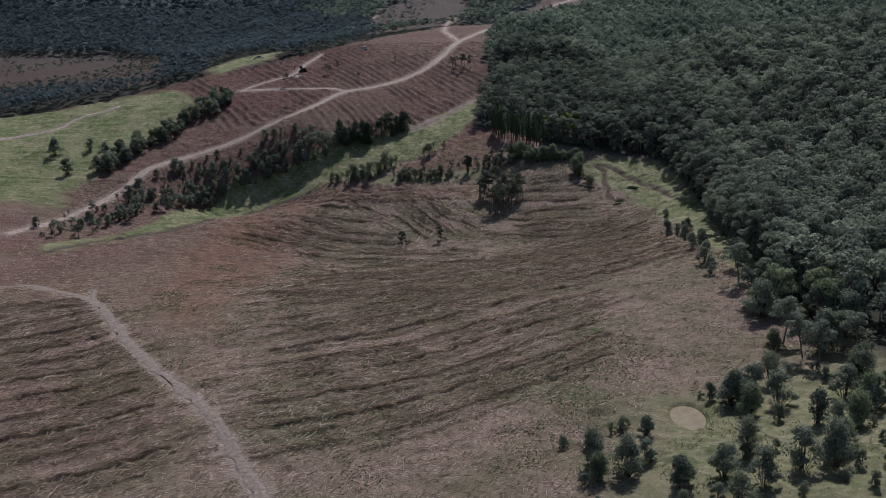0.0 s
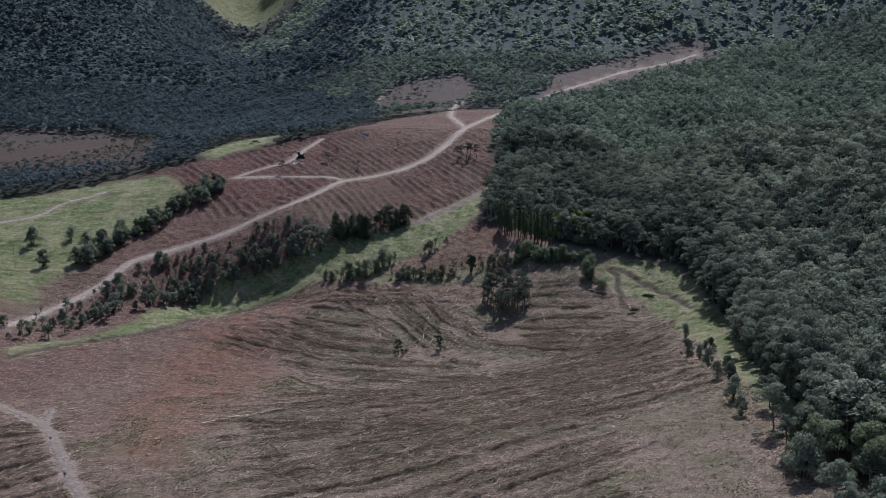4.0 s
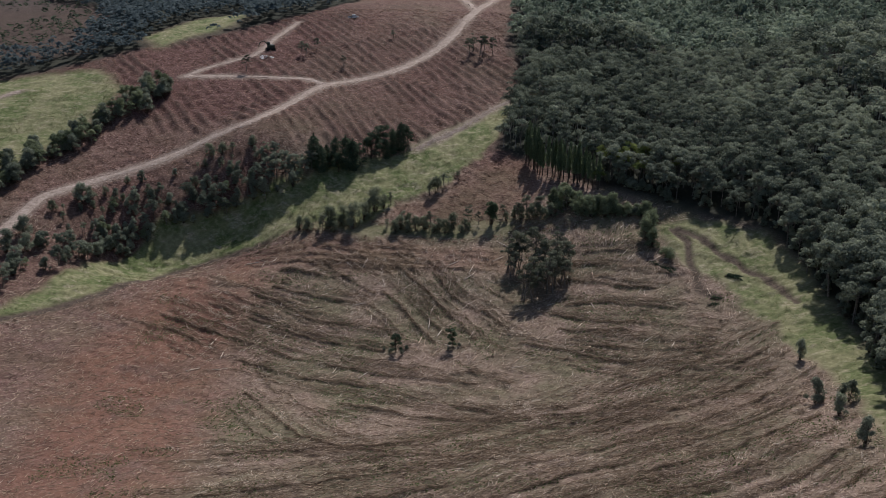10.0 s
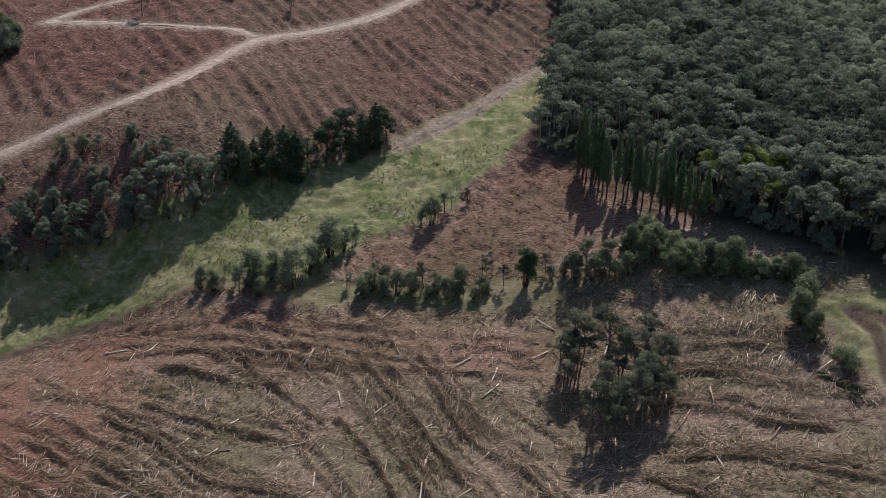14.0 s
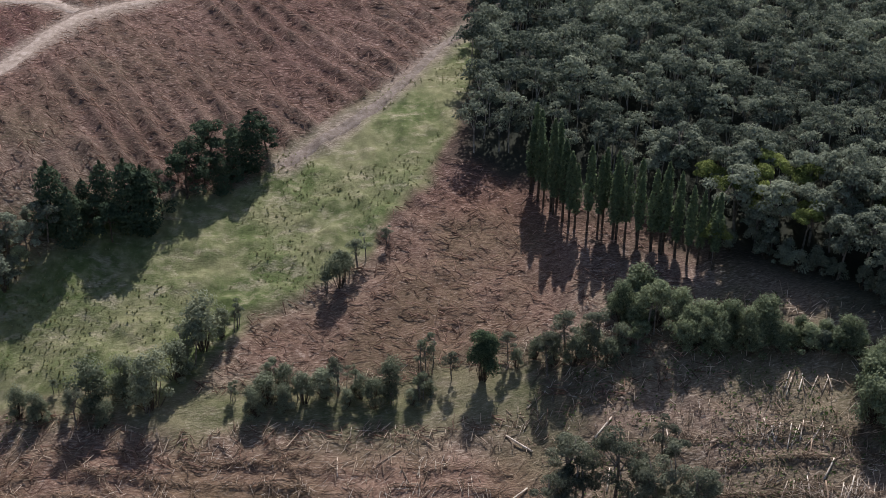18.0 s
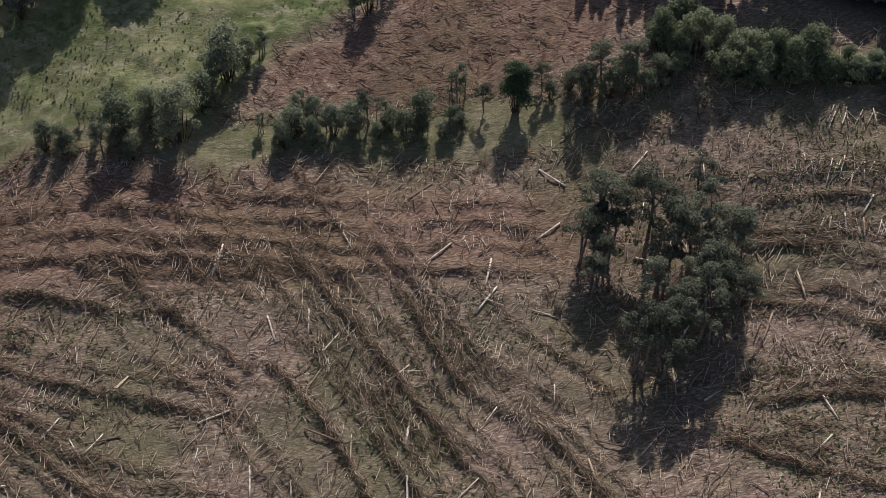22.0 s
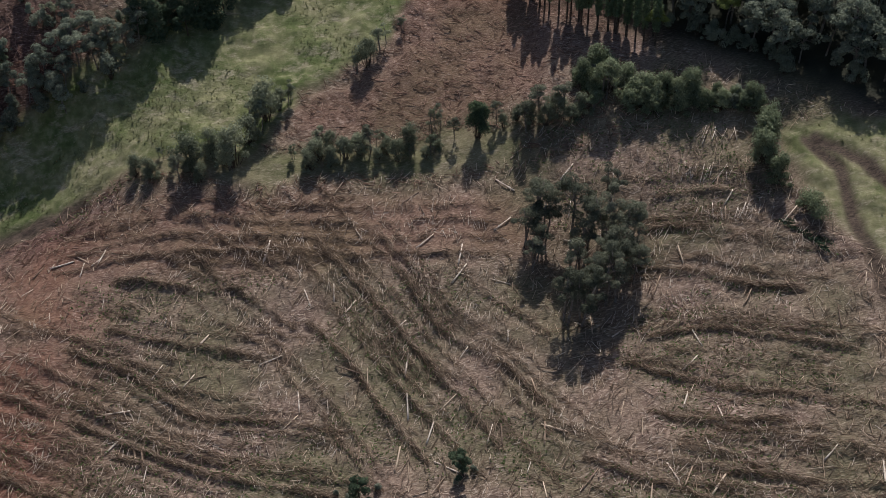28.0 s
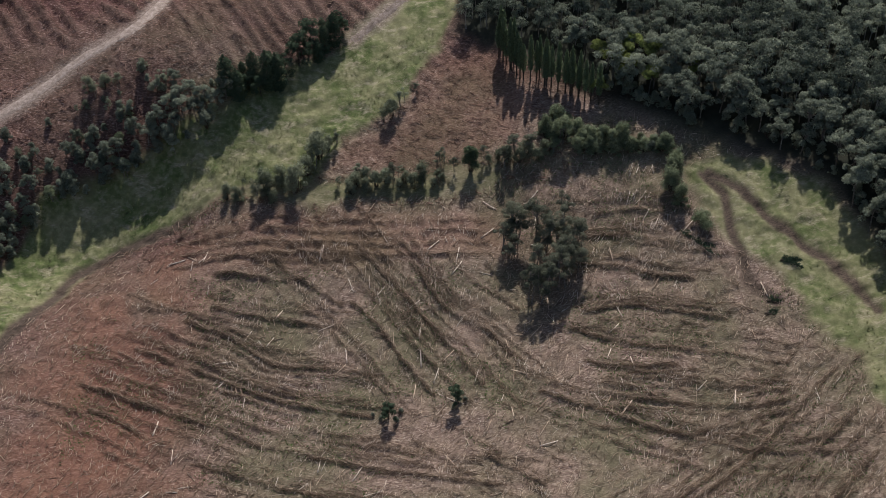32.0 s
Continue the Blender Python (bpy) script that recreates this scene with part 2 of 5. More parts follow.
for row in WINDROWS:
    p = np.array(row, float)
    d = np.gradient(p, axis=0)
    d = d / np.linalg.norm(d, axis=1)[:, None]
    # thin side rows of uneven spacing and length, running on past the ends of the main one
    for off in random.sample((-6.4, -5.0, -3.7, -2.4, -1.4, 1.5, 2.7, 4.1, 5.6), 5):
        q = curve(p + (off + random.uniform(-0.4, 0.4)) * np.stack([d[:, 1], -d[:, 0]], 1), 1.5)
        a, b = q[0] - q[1], q[-1] - q[-2]
        head, tail = random.randint(-5, 8), random.randint(-5, 8)
        q = np.vstack([q[0] + a * np.arange(head, 0, -1)[:, None] if head > 0 else np.zeros((0, 2)), q[max(0, -head):len(q) - max(0, -tail)], q[-1] + b * np.arange(1, max(tail, 0) + 1)[:, None]])
        if len(q) > 3:
            MINOR_ROWS.append(q[::2])
for off in (0, 2.2, 4.6, 7.0):
    MINOR_ROWS.append([(-44, 329 - off), (-30, 328.5 - off), (-15.5, 325.5 - off), (9, 320.5 - off)])
ROADS = [(ROAD_MAIN, 1.3), (ROAD_LEFT, 1.0), (ROAD_TOP, 1.1), (ROAD_MID, 0.8), (ROAD_FAR, 1.5), (ROAD_HILL, 1.0), (ROAD_VALLEY, 1.0), (TRACK_NEAR, 1.05), (TRACK_SPUR, 0.7), (MEADOW_PATH, 0.8)]
POND = (32.2, 113.2)


def wobble(x, y, amount=2.0):
    return x + amount * (fbm(x, y, 7, 3, 1) - 0.5) * 2, y + amount * (fbm(x, y, 7, 3, 4) - 0.5) * 2


def covers(x, y):
    """How much of each ground cover lies at a place, from 0 to 1."""
    u, v = wobble(x, y)
    grass = np.zeros(np.shape(x))
    for corners, soft, most in ((MEADOW, 1.2, 1), (BELT_GRASS, 2.0, 0.55), (BELT_EAST, 2.5, 0.3), (GREEN_RIGHT, 1.5, 0.95), (POND_GRASS, 9.0, 0.8), (VALLEY_GREEN, 3.0, 1), (VALLEY_PADDOCK, 4.0, 1), (FAR_PASTURE, 40.0, 1)):
        grass = np.maximum(grass, most * smooth(-soft, soft, polygon_distance(u, v, corners)))
    grass = grass * (1 - smooth(-0.8, 0.8, polygon_distance(u, v, RED_PATCH)))
    forest = smooth(-3, 3, polygon_distance(u, v, FOREST_RIGHT))
    # dark floor colour left in both clearings stands for cloud shade on them
    hill = 1 - 0.4 * smooth(-6, 6, polygon_distance(u, v, RED_CLEARING))
    hill = hill * (1 - 0.5 * smooth(-6, 6, polygon_distance(u, v, FAR_CLEARING)))
    hill = hill * (1 - 0.6 * smooth(-3, 3, polygon_distance(u, v, FAR_STRIP)))
    edge = np.interp(u, (-400, -170, -110, -72, -45, -20, 8, 40), (300, 394, 410, 434, 462, 520, 556, 546))
    forest = np.maximum(forest, smooth(-6, 6, v - edge) * hill)
    forest = forest * (1 - grass)
    wheels = np.zeros(np.shape(x))
    for points, half in ((WHEEL_A, 1.3), (WHEEL_B, 1.3), (FIELD_TRACK, 2.1)):
        wheels = np.maximum(wheels, 1 - smooth(0.25 * half, half, line_distance(u * 0.5 + x * 0.5, v * 0.5 + y * 0.5, points)))
    rust = np.exp(-(((u + 58 - 0.1 * (v - 250)) / 13) ** 2)) * smooth(180, 215, v) * (1 - smooth(300, 322, v))
    rust = np.maximum(rust, smooth(-1, 3, polygon_distance(u, v, RED_PATCH)) * 0.42)
    rust = np.maximum(rust, smooth(-2, 3, polygon_distance(u, v, PINK_FIELD)) * 0.15)
    # red soil at full strength, its darkness also standing for cloud shade
    for corners in (RED_CLEARING, FAR_CLEARING):
        rust = np.maximum(rust, smooth(-4, 4, polygon_distance(u, v, corners)))
    slope = smooth(345, 360, v + 0.35 * u) * 0.85 + 0.35 * (1 - smooth(-48, -30, u)) * smooth(90, 120, v) * (1 + 1.3 * smooth(180, 215, v))
    rust = np.maximum(rust, slope * (0.45 + 1.1 * fbm(x, y, 18, 3, 2)))
    return grass, forest, wheels, rust


def road_distance(x, y):
    best = np.full(np.shape(x), 1e9)
    for points, half in ROADS:
        best = np.minimum(best, line_distance(x, y, points) - half)
    return best


def bands(x, y):
    """The furrows on the logged slope, between 0 and 1."""
    slope = 0.5 + 0.5 * np.sin((0.80 * x + 0.45 * y + 2.2 * fbm(x, y, 14, 2, 5)) * 2.2)
    upper = smooth(340, 356, y + 0.35 * np.minimum(x, 0) - 1.5 * np.maximum(x, 0)) * (0.3 + 1.4 * value_noise(x, y, 5, 2))
    return slope**1.6 * np.minimum(upper, 1) * smooth(0.3, 0.55, fbm(x, y, 12, 3, 7))


CELL, ROW_X, ROW_Y = 0.25, -118.0, 86.0


def row_map(rows, sigma, weak):
    """A map of row strength: lines of uneven strength, tapered at their ends and softened."""
    grid = np.zeros((1040, 800))
    for row in rows:
        p = curve(row, 0.1)
        t = np.linspace(0, 1, len(p))
        w = np.clip(np.minimum(t, 1 - t) * 9, 0, 1) * random.uniform(weak, 1)
        i, j = ((p[:, 0] - ROW_X) / CELL).astype(int), ((p[:, 1] - ROW_Y) / CELL).astype(int)
        ok = (i >= 0) & (i < 800) & (j >= 0) & (j < 1040)
        np.add.at(grid, (j[ok], i[ok]), w[ok])
    k = np.arange(-6, 7) * CELL
    k = np.exp(-(k**2) / (2 * sigma**2))
    k = k / k.sum()
    for axis_number in (0, 1):
        grid = np.apply_along_axis(np.convolve, axis_number, grid, k, "same")
    return np.minimum(grid * sigma * 2.5 / (10 * CELL**2), 1.15)


MAIN_MAP, MINOR_MAP = row_map(WINDROWS, 0.27, 0.8), row_map(MINOR_ROWS, 0.21, 0.25)


def read_map(grid, x, y):
    u, v = np.clip((x - ROW_X) / CELL - 0.5, 0, 797), np.clip((y - ROW_Y) / CELL - 0.5, 0, 1037)
    i, j = u.astype(int), v.astype(int)
    f, g = u - i, v - j
    return (grid[j, i] * (1 - f) + grid[j, i + 1] * f) * (1 - g) + (grid[j + 1, i] * (1 - f) + grid[j + 1, i + 1] * f) * g


def row_height(x, y):
    u, v = wobble(np.asarray(x, float), np.asarray(y, float), 0.7)
    broken = smooth(0.25, 0.6, fbm(x, y, 5, 2, 2))
    return np.maximum(read_map(MAIN_MAP, u, v) * (0.65 + 0.35 * broken), 0.65 * (0.45 + 0.55 * broken) * read_map(MINOR_MAP, u, v))


def height(x, y, covered=None):
    """Height of the ground with its small relief."""
    x, y = np.asarray(x, float), np.asarray(y, float)
    grass, forest, wheels, rust = covers(x, y) if covered is None else covered
    rough = (1 - grass) * (1 - forest)
    road = smooth(0.2, 2.0, road_distance(x, y))
    near = 1 - smooth(430, 600, y)
    z = land(x, y)
    z = z + near * road * rough * (0.9 * (fbm(x, y, 2.2, 3, 3) - 0.5) + 0.4 * row_height(x, y) * (0.55 + 0.9 * value_noise(x, y, 2.0, 6)))
    z = z + 0.75 * near * rough * road * bands(x, y)
    z = z + near * grass * (0.55 * (fbm(x, y, 1.6, 3, 5) - 0.5) + 0.35 * smooth(0.5, 0.7, fbm(x, y, 2.6, 2, 1))) + 2.2 * (fbm(x, y, 30, 2, 6) - 0.5) * near
    z = z - 0.28 * wheels * near
    d = np.hypot((x - POND[0]) / 2.4, (y - POND[1]) / 4.5)
    flat = 1 - smooth(1.1, 2.0, d)
    z = z * (1 - flat) + flat * land(np.array([POND[0]]), np.array([POND[1]]))[0] - 0.8 * (1 - smooth(0.85, 1.1, d))
    return z


# ---- materials ----
def material(name, rough=0.9):
    m = bpy.data.materials.new(name)
    m.use_nodes = True
    nodes = m.node_tree.nodes
    shader = nodes["Principled BSDF"]
    shader.inputs["Roughness"].default_value = rough
    shader.inputs["Specular IOR Level"].default_value = 0.25
    return m, nodes, m.node_tree.links, shader


def noise_node(nodes, links, scale, detail=4, stretch=None, rough=0.6):
    """Noise in world metres."""
    geo = nodes.new("ShaderNodeNewGeometry")
    out = geo.outputs["Position"]
    if stretch:
        turn = nodes.new("ShaderNodeMapping")
        turn.inputs["Rotation"].default_value = (0, 0, radians(stretch[1]))
        turn.inputs["Scale"].default_value = (1, stretch[0], 1)
        links.new(out, turn.inputs["Vector"])
        out = turn.outputs["Vector"]
    n = nodes.new("ShaderNodeTexNoise")
    n.inputs["Scale"].default_value, n.inputs["Detail"].default_value, n.inputs["Roughness"].default_value = scale, detail, rough
    links.new(out, n.inputs["Vector"])
    return n.outputs["Fac"]


def ramp(nodes, links, source, stops):
    r = nodes.new("ShaderNodeValToRGB")
    while len(r.color_ramp.elements) < len(stops):
        r.color_ramp.elements.new(0.5)
    for e, (at, colour) in zip(r.color_ramp.elements, stops):
        e.position, e.color = at, (*colour, 1)
    links.new(source, r.inputs["Fac"])
    return r.outputs["Color"]


def mix(nodes, links, factor, a, b, kind="MIX"):
    m = nodes.new("ShaderNodeMix")
    m.data_type, m.blend_type = "RGBA", kind
    for socket, value in ((m.inputs[0], factor), (m.inputs[6], a), (m.inputs[7], b)):
        if isinstance(value, (int, float)):
            socket.default_value = value
        elif isinstance(value, tuple):
            socket.default_value = (*value, 1)
        else:
            links.new(value, socket)
    return m.outputs[2]


def attribute(nodes, name):
    a = nodes.new("ShaderNodeAttribute")
    a.attribute_name = name
    return a.outputs["Fac"]


def bump(nodes, links, shader, source, strength, distance):
    b = nodes.new("ShaderNodeBump")
    b.inputs["Strength"].default_value, b.inputs["Distance"].default_value = strength, distance
    links.new(source, b.inputs["Height"])
    links.new(b.outputs["Normal"], shader.inputs["Normal"])


def ground_material():
    m, nodes, links, shader = material("logged_ground", 0.95)
    fine = noise_node(nodes, links, 1.7, 6, (3.2, 35), 0.75)
    fine2 = noise_node(nodes, links, 2.3, 6, (4.0, -50), 0.75)
    wide = noise_node(nodes, links, 0.07, 4)
    patch = noise_node(nodes, links, 0.22, 5)
    soil = ramp(nodes, links, fine, [(0.34, (0.05, 0.033, 0.028)), (0.46, (0.15, 0.098, 0.077)), (0.55, (0.28, 0.20, 0.155)), (0.65, (0.62, 0.51, 0.42))])
    straw = ramp(nodes, links, fine2, [(0.34, (0.055, 0.038, 0.03)), (0.48, (0.175, 0.12, 0.09)), (0.58, (0.33, 0.248, 0.185)), (0.69, (0.64, 0.53, 0.42))])
    base = mix(nodes, links, ramp(nodes, links, patch, [(0.4, (0, 0, 0)), (0.6, (1, 1, 1))]), soil, straw)
    weeds = ramp(nodes, links, fine2, [(0.35, (0.03, 0.04, 0.015)), (0.65, (0.14, 0.15, 0.065))])
    base = mix(nodes, links, ramp(nodes, links, wide, [(0.41, (0, 0, 0)), (0.61, (0.55, 0.55, 0.55))]), base, weeds)
    rust = ramp(nodes, links, fine, [(0.34, (0.022, 0.010, 0.009)), (0.46, (0.088, 0.038, 0.032)), (0.57, (0.17, 0.086, 0.073)), (0.66, (0.45, 0.32, 0.28))])
    orange = ramp(nodes, links, fine2, [(0.34, (0.07, 0.026, 0.016)), (0.48, (0.19, 0.08, 0.047)), (0.6, (0.33, 0.165, 0.10)), (0.7, (0.52, 0.36, 0.27))])
    scale = nodes.new("ShaderNodeMath")
    scale.operation = "MULTIPLY"
    scale.inputs[1].default_value = 0.8
    links.new(attribute(nodes, "rust"), scale.inputs[0])
    base = mix(nodes, links, scale.outputs[0], base, rust)
    base = mix(nodes, links, attribute(nodes, "orange"), base, orange)
    row = ramp(nodes, links, fine2, [(0.35, (0.016, 0.012, 0.009)), (0.52, (0.062, 0.048, 0.03)), (0.66, (0.24, 0.18, 0.125))])
    streak = nodes.new("ShaderNodeMath")
    streak.operation = "MULTIPLY"
    links.new(attribute(nodes, "band"), streak.inputs[0])
    links.new(ramp(nodes, links, patch, [(0.35, (0.15, 0.15, 0.15)), (0.6, (0.95, 0.95, 0.95))]), streak.inputs[1])
    tangle = ramp(nodes, links, fine2, [(0.36, (0.02, 0.012, 0.01)), (0.52, (0.075, 0.046, 0.036)), (0.62, (0.20, 0.145, 0.105)), (0.7, (0.5, 0.41, 0.32))])
    base = mix(nodes, links, streak.outputs[0], base, tangle)
    base = mix(nodes, links, attribute(nodes, "row"), base, row)
    g1 = ramp(nodes, links, noise_node(nodes, links, 0.9, 5), [(0.34, (0.045, 0.056, 0.02)), (0.5, (0.115, 0.13, 0.05)), (0.66, (0.29, 0.27, 0.155))])
    g2 = ramp(nodes, links, noise_node(nodes, links, 0.12, 4), [(0.4, (0.095, 0.13, 0.038)), (0.6, (0.28, 0.255, 0.14))])
    green = mix(nodes, links, 0.5, g1, g2)
    straw_patch = ramp(nodes, links, noise_node(nodes, links, 0.33, 6, (2.0, 40), 0.7), [(0.52, (0, 0, 0)), (0.66, (0.8, 0.8, 0.8))])
    green = mix(nodes, links, straw_patch, green, ramp(nodes, links, fine, [(0.35, (0.16, 0.13, 0.075)), (0.65, (0.50, 0.44, 0.31))]))
    base = mix(nodes, links, attribute(nodes, "grass"), base, green)
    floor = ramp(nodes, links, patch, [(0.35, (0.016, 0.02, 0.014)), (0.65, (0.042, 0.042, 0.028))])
    # far ground takes the colour of the far crowns, painted haze blue included
    hazy_canopy = ramp(nodes, links, noise_node(nodes, links, 0.35, 5), [(0.35, (0.03, 0.042, 0.043)), (0.65, (0.075, 0.097, 0.095))])
    floor = mix(nodes, links, attribute(nodes, "hazy_canopy"), floor, hazy_canopy)
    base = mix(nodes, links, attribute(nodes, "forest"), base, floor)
    mud = ramp(nodes, links, fine, [(0.35, (0.035, 0.026, 0.02)), (0.65, (0.14, 0.10, 0.075))])
    base = mix(nodes, links, attribute(nodes, "wheels"), base, mud)
    dust = ramp(nodes, links, fine, [(0.34, (0.10, 0.07, 0.055)), (0.5, (0.25, 0.19, 0.155)), (0.64, (0.46, 0.37, 0.31))])
    base = mix(nodes, links, attribute(nodes, "dust"), base, dust)
    links.new(base, shader.inputs["Base Color"])
    bump(nodes, links, shader, fine, 0.7, 0.2)
    return m


def road_material(name, tone):
    m, nodes, links, shader = material(name, 0.95)
    n = noise_node(nodes, links, 1.3, 8, None, 0.8)
    links.new(ramp(nodes, links, n, [(0.34, (0.22 * tone, 0.16 * tone, 0.125 * tone)), (0.5, (0.38 * tone, 0.30 * tone, 0.25 * tone)), (0.64, (0.58 * tone, 0.47 * tone, 0.41 * tone))]), shader.inputs["Base Color"])
    bump(nodes, links, shader, n, 0.5, 0.15)
    return m


def leaf_material(name, dark, light, through=0.25):
    m, nodes, links, shader = material(name, 0.75)
    shader.inputs["Specular IOR Level"].default_value = 0.08
    info = nodes.new("ShaderNodeObjectInfo")
    geo = nodes.new("ShaderNodeNewGeometry")
    add = nodes.new("ShaderNodeMath")
    add.inputs[1].default_value = 0.5
    add.operation = "MULTIPLY_ADD"
    links.new(geo.outputs["Random Per Island"], add.inputs[0])
    half = nodes.new("ShaderNodeMath")
    half.operation = "MULTIPLY"
    half.inputs[1].default_value = 0.45
    links.new(info.outputs["Random"], half.inputs[0])
    tone = nodes.new("ShaderNodeMath")
    tone.operation = "MULTIPLY_ADD"
    tone.inputs[1].default_value = 0.8
    links.new(attribute(nodes, "tone"), tone.inputs[0])
    links.new(half.outputs[0], tone.inputs[2])
    links.new(tone.outputs[0], add.inputs[2])
    colour = ramp(nodes, links, add.outputs[0], [(0.0, dark), (0.55, tuple((a + b) / 2 for a, b in zip(dark, light))), (1.0, light)])
    links.new(colour, shader.inputs["Base Color"])
    glow = nodes.new("ShaderNodeBsdfTranslucent")
    links.new(colour, glow.inputs["Color"])
    both = nodes.new("ShaderNodeMixShader")
    both.inputs[0].default_value = through
    links.new(shader.outputs[0], both.inputs[1])
    links.new(glow.outputs[0], both.inputs[2])
    links.new(both.outputs[0], nodes["Material Output"].inputs["Surface"])
    return m


def bark_material(name, dark, light):
    m, nodes, links, shader = material(name, 0.85)
    n = noise_node(nodes, links, 3.0, 4)
    links.new(ramp(nodes, links, n, [(0.35, dark), (0.65, light)]), shader.inputs["Base Color"])
    return m


def log_material(name, tint):
    m, nodes, links, shader = material(name, 0.8)
    geo = nodes.new("ShaderNodeNewGeometry")
    info = nodes.new("ShaderNodeObjectInfo")
    add = nodes.new("ShaderNodeMath")
    add.operation = "ADD"
    links.new(geo.outputs["Random Per Island"], add.inputs[0])
    links.new(info.outputs["Random"], add.inputs[1])
    frac = nodes.new("ShaderNodeMath")
    frac.operation = "FRACT"
    links.new(add.outputs[0], frac.inputs[0])
    c = ramp(nodes, links, frac.outputs[0], [(0.0, (0.06, 0.042, 0.034)), (0.4, (0.2, 0.142, 0.11)), (0.72, (0.42, 0.325, 0.25)), (1.0, (0.86, 0.75, 0.62))])
    grain = noise_node(nodes, links, 6.0, 4)
    c = mix(nodes, links, 0.3, c, ramp(nodes, links, grain, [(0.3, (0.05, 0.04, 0.03)), (0.7, (0.5, 0.42, 0.33))]))
    links.new(mix(nodes, links, 1.0, c, tint, "MULTIPLY"), shader.inputs["Base Color"])
    return m


GROUND, ROAD, TRACK = ground_material(), road_material("pale_dirt", 0.88), road_material("trodden_dirt", 0.55)
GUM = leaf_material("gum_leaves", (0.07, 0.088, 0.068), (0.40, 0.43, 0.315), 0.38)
# gum leaves paled and greyed: distance haze put into their colour
HAZY_HILL_GUM = leaf_material("hazy_hill_gum_leaves", (0.11, 0.142, 0.108), (0.36, 0.41, 0.30), 0.42)
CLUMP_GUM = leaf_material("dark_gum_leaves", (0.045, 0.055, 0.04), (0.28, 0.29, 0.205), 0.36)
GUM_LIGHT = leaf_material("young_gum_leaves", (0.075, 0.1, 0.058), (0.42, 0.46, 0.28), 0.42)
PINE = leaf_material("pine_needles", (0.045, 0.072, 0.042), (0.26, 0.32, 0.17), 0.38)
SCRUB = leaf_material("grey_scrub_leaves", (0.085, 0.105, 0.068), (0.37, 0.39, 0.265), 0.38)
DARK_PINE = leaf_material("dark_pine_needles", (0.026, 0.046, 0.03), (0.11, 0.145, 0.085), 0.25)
# the blue of distance haze is mixed into this leaf colour
HAZY_FAR_LEAVES = leaf_material("hazy_mountain_leaves", (0.085, 0.114, 0.124), (0.13, 0.163, 0.172), 0.45)
SLASH_LEAVES = leaf_material("wilting_slash_leaves", (0.036, 0.06, 0.02), (0.17, 0.23, 0.08), 0.35)
TUSSOCK = leaf_material("tussock_grass", (0.16, 0.17, 0.075), (0.40, 0.38, 0.22), 0.45)
BRIGHT_GUM = leaf_material("bright_gum_leaves", (0.075, 0.10, 0.03), (0.40, 0.45, 0.15), 0.42)
BARK = bark_material("pale_bark", (0.08, 0.068, 0.056), (0.26, 0.23, 0.20))
PALE_BARK = bark_material("grey_white_bark", (0.2, 0.18, 0.16), (0.52, 0.49, 0.45))
DARK_BARK = bark_material("dark_bark", (0.035, 0.026, 0.02), (0.12, 0.09, 0.065))
TIMBER, RED_TIMBER = log_material("felled_timber", (1.0, 0.92, 0.85)), log_material("red_dusted_timber", (0.66, 0.48, 0.44))
# first tint: timber darkened to paint the shade beside the windrows
SHADED_TIMBER, BLEACHED = log_material("shaded_timber", (0.62, 0.54, 0.45)), bark_material("bleached_sticks", (0.40, 0.31, 0.24), (0.90, 0.79, 0.67))
PALE_TIMBER = bark_material("debarked_timber", (0.46, 0.36, 0.29), (0.82, 0.72, 0.61))


# ---- mesh tools ----
def mesh_from(name, verts, faces, mat, flat=False):
    me = bpy.data.meshes.new(name)
    me.from_pydata(np.asarray(verts).tolist() if not isinstance(verts, list) else verts, [], np.asarray(faces).tolist() if not isinstance(faces, list) else faces)
    me.materials.append(mat)
    if not flat:
        me.shade_smooth()
    return me


def cards(name, verts, *mats, split=None):
    """A mesh of separate triangles; those from the number split on take the second material."""
    verts = np.asarray(verts, np.float32).reshape(-1, 3)
    n = len(verts) // 3
    me = bpy.data.meshes.new(name)
    me.vertices.add(len(verts))
    me.vertices.foreach_set("co", verts.ravel())
    me.loops.add(3 * n)
    me.loops.foreach_set("vertex_index", np.arange(3 * n, dtype=np.int32))
    me.polygons.add(n)
    me.polygons.foreach_set("loop_start", np.arange(0, 3 * n, 3, dtype=np.int32))
    for mat in mats:
        me.materials.append(mat)
    if split is not None:
        me.polygons.foreach_set("material_index", (np.arange(n) >= split).astype(np.int32))
    me.update(calc_edges=True)
    return me


def unit(v):
    return v / np.maximum(np.linalg.norm(v, axis=-1, keepdims=True), 1e-9)


def leaf_cards(centres, normals, sizes, r, long=1.4):
    """Pointed sprays round the centres that face the normals, turned at random."""
    n = len(centres)
    side = unit(np.cross(normals, unit(r.normal(size=(n, 3)))))
    up = np.cross(normals, side)
    a, b = side * sizes[:, None] * 0.62, up * sizes[:, None] * 0.62 * long
    bend = normals * sizes[:, None] * 0.2
    skew = r.uniform(-0.7, 0.7, (n, 1))
    return np.stack([centres - a - b * 0.55, centres + a - b * 0.5 + bend, centres + a * skew + b * 0.9 - bend], 1)


